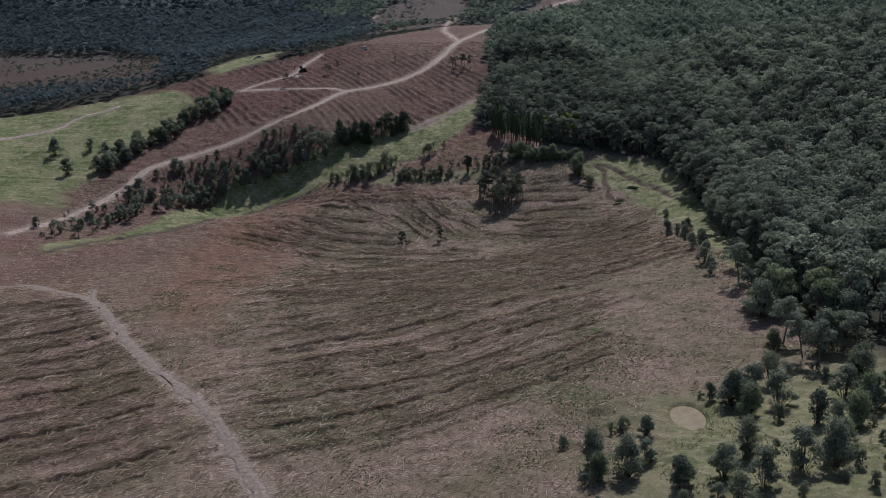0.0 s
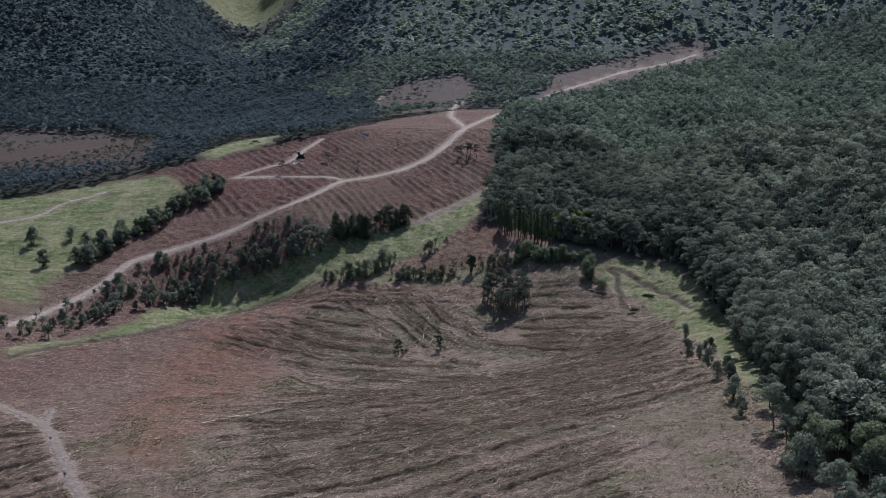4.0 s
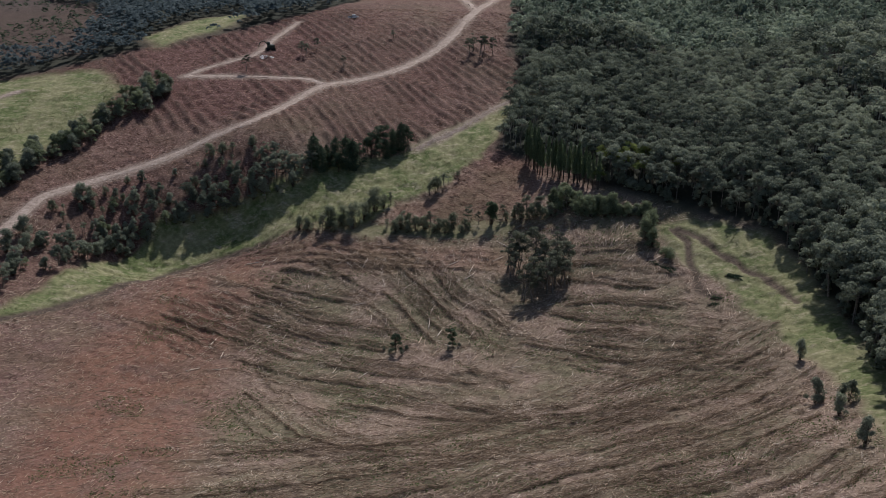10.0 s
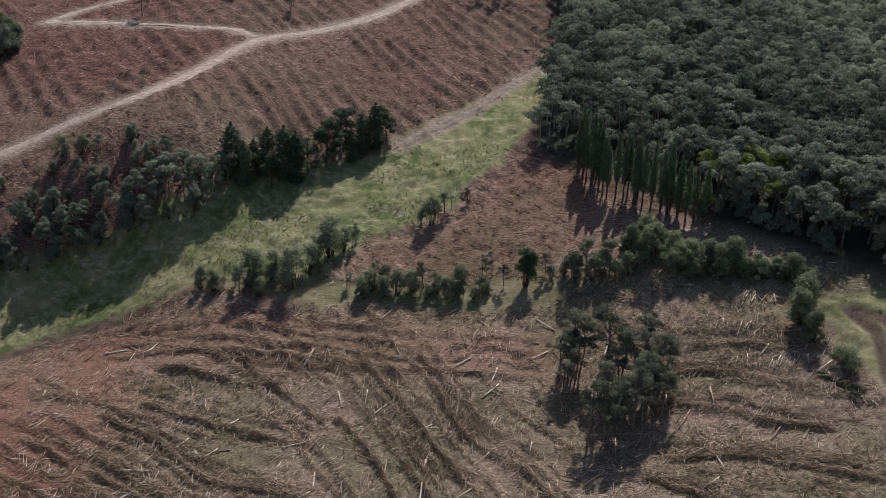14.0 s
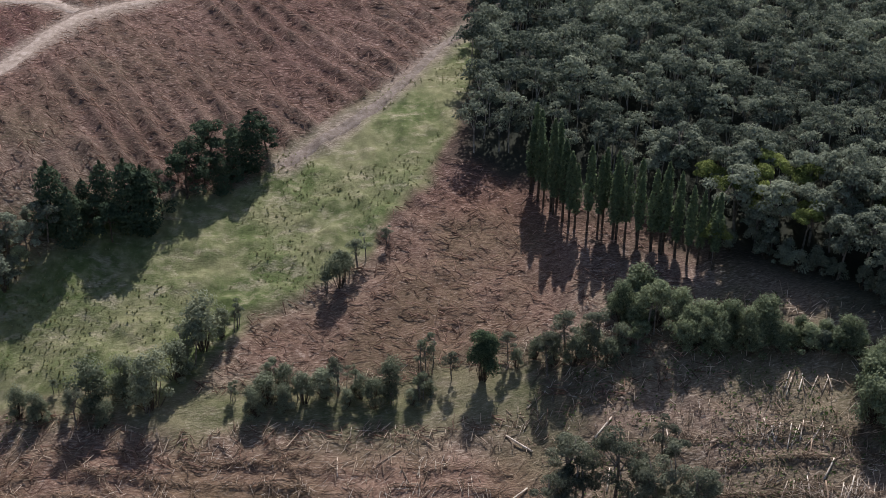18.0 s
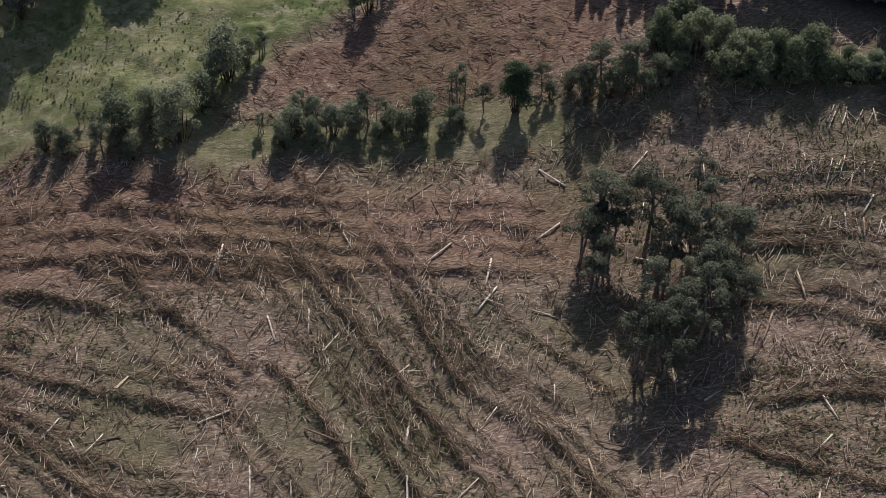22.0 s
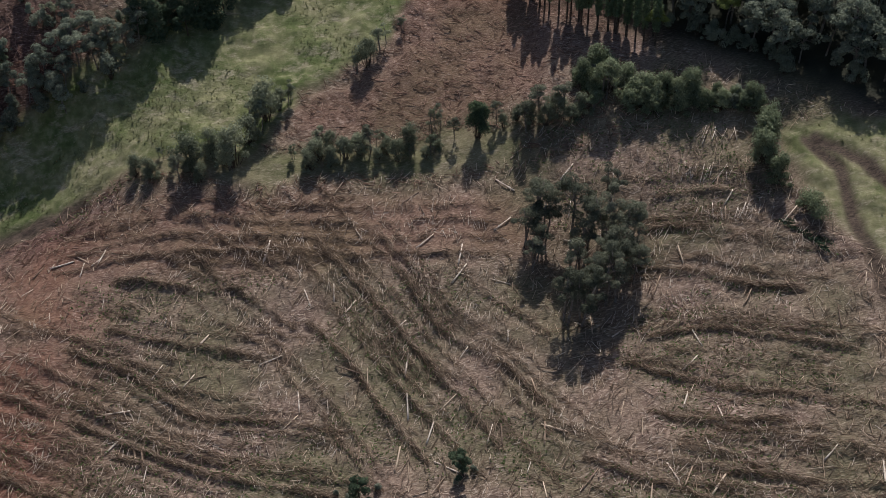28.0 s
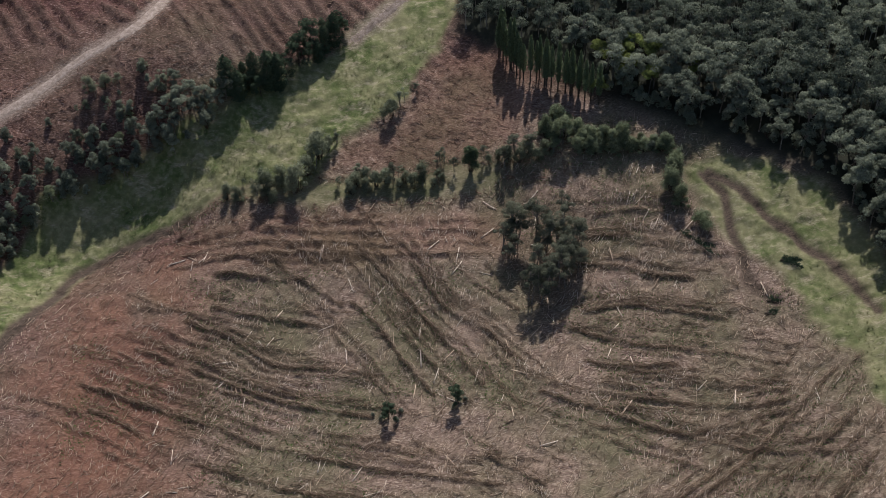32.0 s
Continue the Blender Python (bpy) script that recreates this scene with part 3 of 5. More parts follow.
def crown_cards(r, clumps, per, leaf, up=0.25, loose=0.3, under=-0.12):
    """Leaves over the tops and flanks of clumps: rows of x, y, z, radius, flatness."""
    out = []
    for x, y, z, rad, flat in clumps:
        d = unit(r.normal(size=(per, 3)))
        d[:, 2] = np.where(d[:, 2] < under, -d[:, 2], d[:, 2])
        c = np.array([x, y, z]) + d * rad * r.uniform(1 - loose, 1.1, (per, 1)) * np.array([1, 1, flat])
        nrm = unit(d + 0.34 * r.normal(size=(per, 3)) + [0, 0, up])
        out.append(leaf_cards(c, nrm, leaf * r.uniform(0.6, 1.3, per), r))
    return np.concatenate(out)


def tube(points, radii, sides=6):
    """A tapered tube along the points as verts and faces."""
    p = np.array(points, float)
    verts, faces = [], []
    for i, (q, rad) in enumerate(zip(p, radii)):
        ahead = unit((p[min(i + 1, len(p) - 1)] - p[max(i - 1, 0)])[None])[0]
        side = np.cross(ahead, [0.31, 0.95, 0.1])
        side = side / np.linalg.norm(side)
        up = np.cross(ahead, side)
        for k in range(sides):
            a = 2 * math.pi * k / sides
            verts.append(tuple(q + rad * (math.cos(a) * side + math.sin(a) * up)))
    for i in range(len(p) - 1):
        for k in range(sides):
            l = (k + 1) % sides
            faces.append((i * sides + k, i * sides + l, (i + 1) * sides + l, (i + 1) * sides + k))
    faces.append(tuple(range((len(p) - 1) * sides, len(p) * sides)))
    return verts, faces


def joined_tubes(tubes):
    verts, faces = [], []
    for v, f in tubes:
        n = len(verts)
        verts += v
        faces += [tuple(i + n for i in face) for face in f]
    return verts, faces


# ---- trees: mesh pairs of trunk and crown, height about 1 ----
def gum_shape(seed, h, spread, stems, per, leaf, leaves, bark, clump=9, low=0.45):
    """Slim leaning stems that fork into limbs, each ending in a puff of a domed, broken crown."""
    r = np.random.default_rng(seed)
    tubes, clumps = [], []
    for s in range(stems):
        base = r.normal(0, 0.07 * h, 2) * (stems > 1)
        lean = r.normal(0, 0.07 * h, 2)
        top = np.array([*(base + lean), h * r.uniform(0.74, 0.88)])
        mid = np.array([*(base + lean * 0.4 + r.normal(0, 0.025 * h, 2)), h * 0.4])
        tubes.append(tube([(*base, -0.4), mid, top], [0.019 * h, 0.013 * h, 0.005 * h]))
        reach = spread * (1.0 if stems == 1 else 0.8)
        for k in range(max(3, clump // stems)):
            a, q = r.uniform(0, 2 * math.pi), math.sqrt(r.uniform(0, 1))
            dome = 0.9 - (0.9 - low) * (q**2 * 0.55 + 0.45 * r.uniform(0, 1) ** 1.6)
            c = np.array([top[0] * 0.75 + reach * q * math.cos(a), top[1] * 0.75 + reach * q * math.sin(a), h * dome])
            start = mid + (top - mid) * r.uniform(0.0, 0.7)
            tubes.append(tube([start, (start + c) / 2 + [0, 0, -0.02 * h], c], [0.008 * h, 0.006 * h, 0.003 * h], 4))
            clumps.append((*c, spread * r.uniform(0.28, 0.46), r.uniform(0.6, 0.9)))
    v, f = joined_tubes(tubes)
    return mesh_from("trunk", v, f, bark), cards("crown", crown_cards(r, clumps, per, leaf), leaves)


def pine_shape(seed, h, width, leaves, bark, whorls=26, per=60, leaf=0.15, low=0.12, point=1.0):
    r = np.random.default_rng(seed)
    v, f = tube([(0, 0, -0.4), (0, 0, h * 0.5), (0, 0, h * 0.97)], [0.018 * h, 0.012 * h, 0.003 * h])
    out = []
    for k in range(whorls):
        t = low + (1 - low) * k / (whorls - 1)
        rad = width * 0.5 * (1 - t) ** (0.62 * point) * min(1, 0.55 + 2.2 * (t - low)) * r.uniform(0.65, 1.25) + 0.08
        a = r.uniform(0, 2 * math.pi, per)
        q = np.sqrt(r.uniform(0.1, 1, per))
        c = np.stack([rad * q * np.cos(a), rad * q * np.sin(a), h * t - 0.35 * rad * q + r.normal(0, 0.011 * h, per)], 1)
        nrm = unit(np.stack([np.cos(a), np.sin(a), np.full(per, 0.9)], 1) + 0.5 * r.normal(size=(per, 3)))
        out.append(leaf_cards(c, nrm, leaf * r.uniform(0.6, 1.3, per), r, 1.9))
    return mesh_from("trunk", v, f, bark), cards("crown", np.concatenate(out), leaves)


def bush_shape(seed, h, width, leaves, per=170, leaf=0.125, clump=15, loose=0.45, low=0.16):
    r = np.random.default_rng(seed)
    tubes, clumps = [], []
    for k in range(clump):
        a, t = r.uniform(0, 2 * math.pi), r.uniform(0, 1)
        rr = width * 0.42 * math.sqrt(r.uniform(0.05, 1)) * (1.05 - 0.75 * t)
        c = np.array([rr * math.cos(a), rr * math.sin(a), h * (low + (0.82 - low) * t)])
        tubes.append(tube([(0.25 * rr * math.cos(a), 0.25 * rr * math.sin(a), -0.3), c * [0.7, 0.7, 0.5], c * [1, 1, 1.1]], [0.05, 0.035, 0.012], 4))
        clumps.append((*c, width * r.uniform(0.1, 0.25), r.uniform(0.8, 1.4)))
    v, f = joined_tubes(tubes)
    return mesh_from("woody_base", v, f, DARK_BARK), cards("foliage", crown_cards(r, clumps, per, leaf, 0.25, loose), leaves)


def plant(name, meshes, x, y, label, category, group="", scale=1.0, tall=1.0, parts=("trunk", "crown")):
    z = float(surface(np.array([x]), np.array([y]))[0])
    thing = tagged(new(name), label, category, group)
    thing.empty_display_size = 0.3
    thing.matrix_basis = Matrix.LocRotScale((x, y, z), Euler((0, 0, random.uniform(0, 6.28))), (scale, scale, scale * tall))
    for part_name, me in zip(parts, meshes):
        ob = new(part_name, me)
        ob.parent = thing
    return thing


# ---- the ground: one sheet from below the camera to the mountains ----
def axis(inner, lo, hi, low_end, high_end, grow=1.045):
    mid = list(np.arange(lo, hi, inner))
    up, step = [hi], inner
    while up[-1] < high_end:
        step *= grow
        up.append(up[-1] + step)
    down, step = [], inner
    at = lo
    while at > low_end:
        step *= grow
        at -= step
        down.append(at)
    return np.array(down[::-1] + mid + up)


SHEET = {}


def surface(x, y):
    """Height of the built ground sheet."""
    x, y = np.asarray(x, float), np.asarray(y, float)
    xs, ys, z = SHEET["xs"], SHEET["ys"], SHEET["z"]
    i = np.clip(np.searchsorted(xs, x) - 1, 0, len(xs) - 2)
    j = np.clip(np.searchsorted(ys, y) - 1, 0, len(ys) - 2)
    f, g = (x - xs[i]) / (xs[i + 1] - xs[i]), (y - ys[j]) / (ys[j + 1] - ys[j])
    return (z[j, i] * (1 - f) + z[j, i + 1] * f) * (1 - g) + (z[j + 1, i] * (1 - f) + z[j + 1, i + 1] * f) * g


def build_ground():
    xs, ys = axis(0.36, -88, 58, -1500, 1500, 1.07), np.concatenate([axis(0.45, 98, 262, -600, 262, 1.06), np.arange(262.3, 335, 0.32), np.arange(335.3, 359.8, 0.45), np.arange(360.3, 450, 0.75), axis(0.75, 450, 451, 450, 2600, 1.06)])
    X, Y = np.meshgrid(xs, ys)
    x, y = X.ravel(), Y.ravel()
    c = covers(x, y)
    z = height(x, y, c)
    SHEET.update(xs=xs, ys=ys, z=z.reshape(len(ys), len(xs)))
    nx, ny = len(xs), len(ys)
    me = bpy.data.meshes.new("ground")
    me.vertices.add(nx * ny)
    me.vertices.foreach_set("co", np.stack([x, y, z], 1).astype(np.float32).ravel())
    i = (np.arange(ny - 1)[:, None] * nx + np.arange(nx - 1)).ravel()
    loops = np.stack([i, i + 1, i + nx + 1, i + nx], 1).astype(np.int32)
    me.loops.add(loops.size)
    me.loops.foreach_set("vertex_index", loops.ravel())
    me.polygons.add(len(loops))
    me.polygons.foreach_set("loop_start", np.arange(0, loops.size, 4, dtype=np.int32))
    me.update(calc_edges=True)
    rows = row_height(x, y) * (1 - c[0]) * (1 - c[1])
    for name, value in (("grass", c[0]), ("forest", c[1]), ("wheels", c[2]), ("rust", c[3]), ("orange", 0.48 * smooth(-7, 6, polygon_distance(*wobble(x, y, 5.0), ORANGE)) * smooth(0.3, 0.6, fbm(x, y, 9, 4, 5) + 0.1) * (1 - c[0]) + 0.28 * smooth(-2, 3, polygon_distance(x, y, PINK_FIELD)) + 0.2 * smooth(-2, 3, polygon_distance(x, y, RED_PATCH))), ("row", 0.32 * rows), ("hazy_canopy", smooth(520, 620, y)), ("band", bands(x, y) * (1 - c[0]) * (1 - c[1])), ("dust", 0.85 * (1 - smooth(-0.4, 2.0, road_distance(x, y) + 1.6 * (fbm(x, y, 3.5, 3, 5) - 0.5))))):
        a = me.attributes.new(name, "FLOAT", "POINT")
        a.data.foreach_set("value", np.asarray(value, np.float32))
    me.materials.append(GROUND)
    me.shade_smooth()
    return tagged(new("ground", me), "logged red-brown hillsides with slash rows, meadows and forest floor", "ground", kind="structure")


build_ground()


def build_road(points, half, name, label, mat):
    p = curve(points, 0.6)
    d = np.gradient(p, axis=0)
    side = unit(np.stack([d[:, 1], -d[:, 0]], 1))
    cols = np.linspace(-1, 1, 7)
    w = half * (0.35 + 1.3 * fbm(p[:, 0], p[:, 1], 7, 3, 3))
    grid = p[:, None] + side[:, None] * (cols[None, :, None] * w[:, None, None])
    grid += 1.5 * (fbm(grid[..., 0], grid[..., 1], 1.9, 3, 2)[..., None] - 0.5) * (np.abs(cols)[None, :, None] > 0.6)
    x, y = grid[..., 0].ravel(), grid[..., 1].ravel()
    rut = np.tile(0.10 - 0.07 * np.exp(-((np.abs(cols) - 0.5) / 0.15) ** 2) - 0.22 * (np.abs(cols) > 0.95), len(p))
    z = surface(x, y) + rut
    n, k = len(p), len(cols)
    i = (np.arange(n - 1)[:, None] * k + np.arange(k - 1)).ravel()
    faces = np.stack([i, i + 1, i + k + 1, i + k], 1)
    me = mesh_from(name, np.stack([x, y, z], 1), faces, mat)
    return tagged(new(name, me), label, "road", kind="structure")


for points, half in ROADS:
    near_track = points is TRACK_NEAR or points is TRACK_SPUR or points is MEADOW_PATH
    build_road(points, half, "dirt_track", "grey-brown rutted dirt track across the felled field" if near_track else "pale dusty dirt logging track on bare hillside", TRACK if near_track else ROAD)


# ---- trees ----
gums = [gum_shape(s, 9.0, 2.3, 1, 150, 0.21, GUM, BARK, 17, 0.34) for s in range(6)]
gum_clump = [gum_shape(20 + s, 9.0, 1.9, 2 if s % 2 else 1, 320, 0.115, CLUMP_GUM, BARK, 15, 0.34) for s in range(5)]
light_gums = [gum_shape(40 + s, 6.0, 2.0, 2, 170, 0.145, GUM_LIGHT, BARK, 24, 0.15) for s in range(4)]
bright_gums = [gum_shape(50 + s, 8.0, 2.2, 1, 300, 0.15, BRIGHT_GUM, BARK, 17, 0.5) for s in range(3)]
pines = [pine_shape(60 + s, 9.2, 2.0, PINE, DARK_BARK, 20, 70, 0.17, 0.3, 0.8) for s in range(6)]
dark_pines = [pine_shape(70 + s, 7.5, 4.6, DARK_PINE, DARK_BARK, 16, 200, 0.19, 0.04, 0.55) for s in range(2)] + [gum_shape(74 + s, 7.5, 2.2, 1, 170, 0.17, DARK_PINE, DARK_BARK, 22, 0.08) for s in range(4)]
bushes = [bush_shape(80 + s, 4.2, 4.0, SCRUB, 210, 0.115, 19, 0.75, 0.12) for s in range(5)]
dark_bushes = [bush_shape(90 + s, 3.8, 3.6, GUM, 130, 0.17) for s in range(4)]
round_trees = [bush_shape(100 + s, 6.0, 5.6, GUM, 160, 0.21, 20) for s in range(3)]
light_bushes = [bush_shape(120 + s, 4.8, 4.6, GUM_LIGHT, 170, 0.16, 30, 0.95, 0.05) for s in range(4)]
saplings = [gum_shape(110 + s, 5.0, 1.25, 3, 170, 0.1, SCRUB, BARK, 15, 0.2) for s in range(5)]

for x, y, s in ((12.8, 316.2, 0.95), (13.9, 314.4, 0.85), (11.2, 314, 0.8), (16.7, 314.4, 1.1), (18.2, 312.8, 0.9), (22.1, 318, 0.7), (20.9, 312.2, 1.0),
                (22.6, 311.2, 0.95), (19.5, 304.8, 1.0), (14.2, 303.2, 0.95), (15.4, 303.4, 0.9), (22.2, 306.6, 0.75), (16.4, 308.6, 0.8), (19, 308.4, 0.85),
                (12.2, 312.4, 0.7), (11.6, 310.8, 0.6), (17.6, 310.6, 0.8), (20.6, 309.2, 0.85), (21.6, 308, 0.75), (18, 306.6, 0.8), (16.2, 305.4, 0.75), (24, 311.6, 0.75), (20.2, 306.4, 0.9), (12.6, 315.2, 0.65)):
    plant("gum_tree", random.choice(gum_clump), x, y, "tall thin gum tree still standing in the felled field", "tree", "gum clump in the field", s)

plant("dark_tree", bush_shape(55, 6.0, 4.0, PINE, 420, 0.12, 24), 8.3, 330.6, "dense dark green tree between the field and the red patch", "tree", parts=("trunk", "crown"))
plant("round_bush", bush_shape(56, 4.4, 4.4, SCRUB, 300, 0.1, 17, 0.6), -3.9, 345.2, "grey-green round bush at the meadow's edge", "bush", parts=("woody_base", "foliage"))
for x, y, s in ((-34.3, 333.8, 0.75), (-32.5, 332.7, 0.7), (-27.6, 333, 1.4), (-26.2, 330.8, 0.7), (-22, 332.5, 1.4), (-20, 335.6, 1.15), (-17.6, 339.2, 1.45), (-15.8, 340.5, 0.8), (-24.5, 334.1, 1.05), (-13, 331.2, 0.7), (-11.6, 331.9, 0.95), (-10.2, 330.8, 0.5), (-8.2, 331.4, 0.8), (-6.2, 331.9, 0.95), (-4.4, 330.4, 0.5), (-1.8, 330, 0.8), (-0.2, 331.6, 0.95), (1.6, 329.6, 0.55), (3.4, 330.4, 0.4), (11.6, 331, 0.5), (13.4, 331.4, 0.6), (14.9, 330.4, 0.9), (16.8, 329.6, 0.8), (18.2, 330.6, 0.95), (19.7, 328.9, 0.8), (21.4, 330.2, 0.8)):
    plant("scrub_bush", random.choice(bushes), x, y, "wispy grey-green scrub bush in the belt above the field", "bush", "scrub belt", s * 0.98, random.uniform(0.85, 1.2), ("woody_base", "foliage"))
for x, y, s in ((14.2, 329.4, 0.62), (16.2, 330.8, 0.68), (19, 330, 0.65), (-5, 332.4, 0.5), (5.6, 331.6, 0.4), (11, 332, 0.42), (-28.8, 331.2, 0.55)):
    plant("thin_gum", random.choice(gum_clump), x, y, "thin grey gum sapling in the scrub belt", "tree", "scrub belt saplings", s)
for k in range(25):
    x = random.uniform(-15, 6) if k < 16 else random.uniform(-35, -16)
    y = (random.uniform(329.6, 333.4) if k < 16 else random.uniform(330.6, 334.5)) - 0.05 * x
    if k % 3:
        plant("scrub_sapling", random.choice(saplings), x, y, "thin many-stemmed sapling in the scrub belt", "tree", "scrub belt saplings", random.uniform(0.35, 0.85))
    else:
        plant("scrub_bush", random.choice(bushes), x, y, "wispy grey-green scrub bush in the belt above the field", "bush", "scrub belt", random.uniform(0.3, 0.75), random.uniform(0.8, 1.2), ("woody_base", "foliage"))
for x, y, s in ((-3, 346.4, 0.7), (-5.2, 344.4, 0.6), (-1.6, 347.8, 0.8), (-19, 337.4, 0.9), (-14.4, 341.6, 0.7), (1.5, 350, 0.5)):
    plant("scrub_sapling", random.choice(saplings), x, y, "thin many-stemmed sapling at the meadow's edge", "tree", "meadow edge saplings", s)
for x, y, s in ((23.3, 330, 0.8), (25, 331.5, 1.0), (26.5, 329, 0.8), (28, 330.5, 1.0), (29.6, 328, 0.9), (31.4, 329.6, 1.0), (32.9, 327.6, 0.85), (34.4, 328.8, 1.0), (35.6, 326.8, 0.8),
                (37.9, 326, 0.9), (39.9, 325, 0.8), (40.6, 317.4, 1.0), (41.6, 319.6, 1.1), (42.4, 322, 0.9), (24.5, 336, 1.0), (26.3, 335, 0.9), (41.4, 314.8, 0.8)):
    plant("young_gum", random.choice(light_gums if random.random() < 0.35 else light_bushes), x + random.uniform(-0.5, 0.5), y + random.uniform(-0.6, 0.6), "bright leafy young gum beside the clearing", "tree", "young gums by the forest", s * random.uniform(0.7, 1.05), random.uniform(0.8, 1.15))
for k in range(26):
    x = random.uniform(21, 42)
    plant("young_gum", random.choice(light_bushes), x, 333 - 0.42 * (x - 22) + random.uniform(-1.6, 1.8), "bright leafy young gum beside the clearing", "tree", "young gums by the forest", random.uniform(0.45, 0.85), random.uniform(0.8, 1.2))
for k in range(16):
    x = random.uniform(22, 42)
    plant("undergrowth_bush", random.choice(dark_bushes + bushes), x, 334.5 - 0.42 * (x - 22) + random.uniform(-2.2, 1.5), "low dark bush under the young gums", "bush", "undergrowth by the forest", random.uniform(0.3, 0.7), 1.0, ("woody_base", "foliage"))
plant("leafy_windfall", bush_shape(57, 1.6, 5.0, GUM_LIGHT, 320, 0.14, 12), 43.6, 309.5, "fallen leafy branches in a green heap", "brush heap", parts=("woody_base", "foliage"))

front = curve([(17.5, 354.5), (19.2, 350.6), (20.9, 347.6), (24.4, 345.1), (28.3, 341.6), (32.5, 338.2)], 1.3)
for k, (x, y) in enumerate(front):
    for n in range(2):
        if random.random() < (0.97, 0.6)[n]:
            plant("pine_tree", random.choice(pines), x + 0.6 * n + random.uniform(-0.2, 0.2), y + 1.4 * n + random.uniform(-0.35, 0.35), "slender dark green plantation pine standing in a row", "tree", "planted pine rows", random.uniform(0.76, 0.98) - 0.05 * n, random.uniform(0.98, 1.2))

for x, y, s in ((38, 341, 0.85), (36.4, 343.6, 0.9), (41.5, 338, 0.8), (32.8, 339, 0.62), (39.6, 344.5, 0.95), (43.5, 342.5, 0.85), (49.8, 336.6, 0.75), (34.6, 346, 0.85)):
    plant("bright_gum", random.choice(bright_gums), x, y, "bright yellow-green gum beside the planted pines", "tree", "bright gums by the pines", s)

for x, y in ((-30.8, 352.5), (-28.9, 354), (-26.9, 352.9), (-25.3, 354.7), (-23.6, 354.6), (-27.8, 355.9), (-24.9, 357.3), (-19.5, 359.6), (-17.6, 361.3), (-15.8, 360.8), (-14.4, 362.9), (-12.4, 363.9), (-17, 363.7), (-29.8, 355.8), (-32.7, 353.6), (-22, 356.9), (-20.5, 361.9), (-14, 365.8), (-10.6, 366.3)):
    plant("dark_pine", random.choice(dark_pines), x, y, "broad dark pine on the slope above the meadow", "tree", "dark pines", random.uniform(0.55, 1.05))
for x, y, s in ((-52.9, 345.3, 0.54), (-50, 347.1, 0.6), (-47.6, 346.2, 0.54), (-45.2, 347.8, 0.66), (-42.9, 347.3, 0.57), (-41, 349.1, 0.66), (-38.6, 348.5, 0.6), (-36.9, 350.6, 0.66), (-34.9, 350.2, 0.54), (-33.2, 352.2, 0.63), (-42.9, 349.9, 0.6), (-39.3, 351.7, 0.6), (-57.4, 343.7, 0.54), (-62, 341.7, 0.51)):
    plant("gully_gum", random.choice(gums), x, y, "dark gum tree in the gully below the logging road", "tree", "gully trees", s)
gully = curve([(-103, 285), (-97.6, 299.1), (-91.8, 303.6), (-86.4, 311.7), (-80.8, 322), (-73.2, 332.8), (-65.8, 337.7), (-57.6, 341.1), (-49.7, 343.1), (-41.6, 345.5), (-33.6, 349.2)], 2.6)
for x, y in gully:
    for n in range(random.choice((1, 2, 3)) if -80 < x < -36 else random.choice((0, 1))):
        plant("slope_scrub", random.choice(bushes + saplings + dark_bushes), x - random.uniform(4, 13), y + random.uniform(3, 12), "grey-green scrub on the slope above the gully", "bush", "slope scrub", random.uniform(0.35, 0.85), 1.0, ("woody_base", "foliage"))
    for n in range(random.choice((3, 4, 5, 6)) if -82 < x < -36 else random.choice((1, 2, 3, 4))):
        a, b = x + random.uniform(-7.5, 1.5), y + random.uniform(-1.5, 9.5) * random.random() ** 0.5
        if random.random() < 0.55:
            plant("scrub_bush", random.choice(dark_bushes), a, b, "dark scrub bush in the gully", "bush", "gully scrub", random.uniform(0.4, 1.0), 1.0, ("woody_base", "foliage"))
        else:
            plant("gully_gum", random.choice(light_gums + gums), a, b, "dark gum tree in the gully below the logging road", "tree", "gully trees", random.uniform(0.3, 0.62))
for x, y, s in ((-125.7, 352.3, 1.0), (-118, 337.5, 0.9), (-115.4, 356.5, 0.7), (-109.3, 351.7, 0.8), (-106, 346, 0.7), (-102.3, 348, 0.7), (-99.4, 353.8, 0.8), (-84.2, 341.2, 0.8), (-94.8, 319.5, 0.9), (-93, 326, 0.8), (-91, 321, 0.7)):
    plant("paddock_tree", random.choice(round_trees), x, y, "round dark tree on the valley paddock", "tree", "paddock trees", s)
hedge = curve([(-104, 340), (-99, 352), (-94, 360), (-88, 367), (-83, 376), (-77, 384), (-73, 393)], 2.2)
for x, y in hedge:
    for n in range(3):
        plant("hillside_tree", random.choice(round_trees + light_gums), x - random.uniform(0, 7), y + random.uniform(-2, 3), "grey-green tree along the valley side", "tree", "valley side trees", random.uniform(0.45, 0.9))
for x, y, s in ((5.7, 423, 0.7), (8.7, 422.3, 0.8), (12.6, 424, 0.7), (10, 426, 0.6), (7, 428, 0.6), (-55.4, 404, 0.6), (-29.5, 408.5, 0.45), (-40.6, 416.4, 0.5), (-16.3, 436, 0.4), (-42, 418, 0.5), (-38, 421, 0.5)):
    plant("ridge_tree", random.choice(gum_clump), x, y, "lone thin gum on the logged slope", "tree", "lone trees on the slope", s)
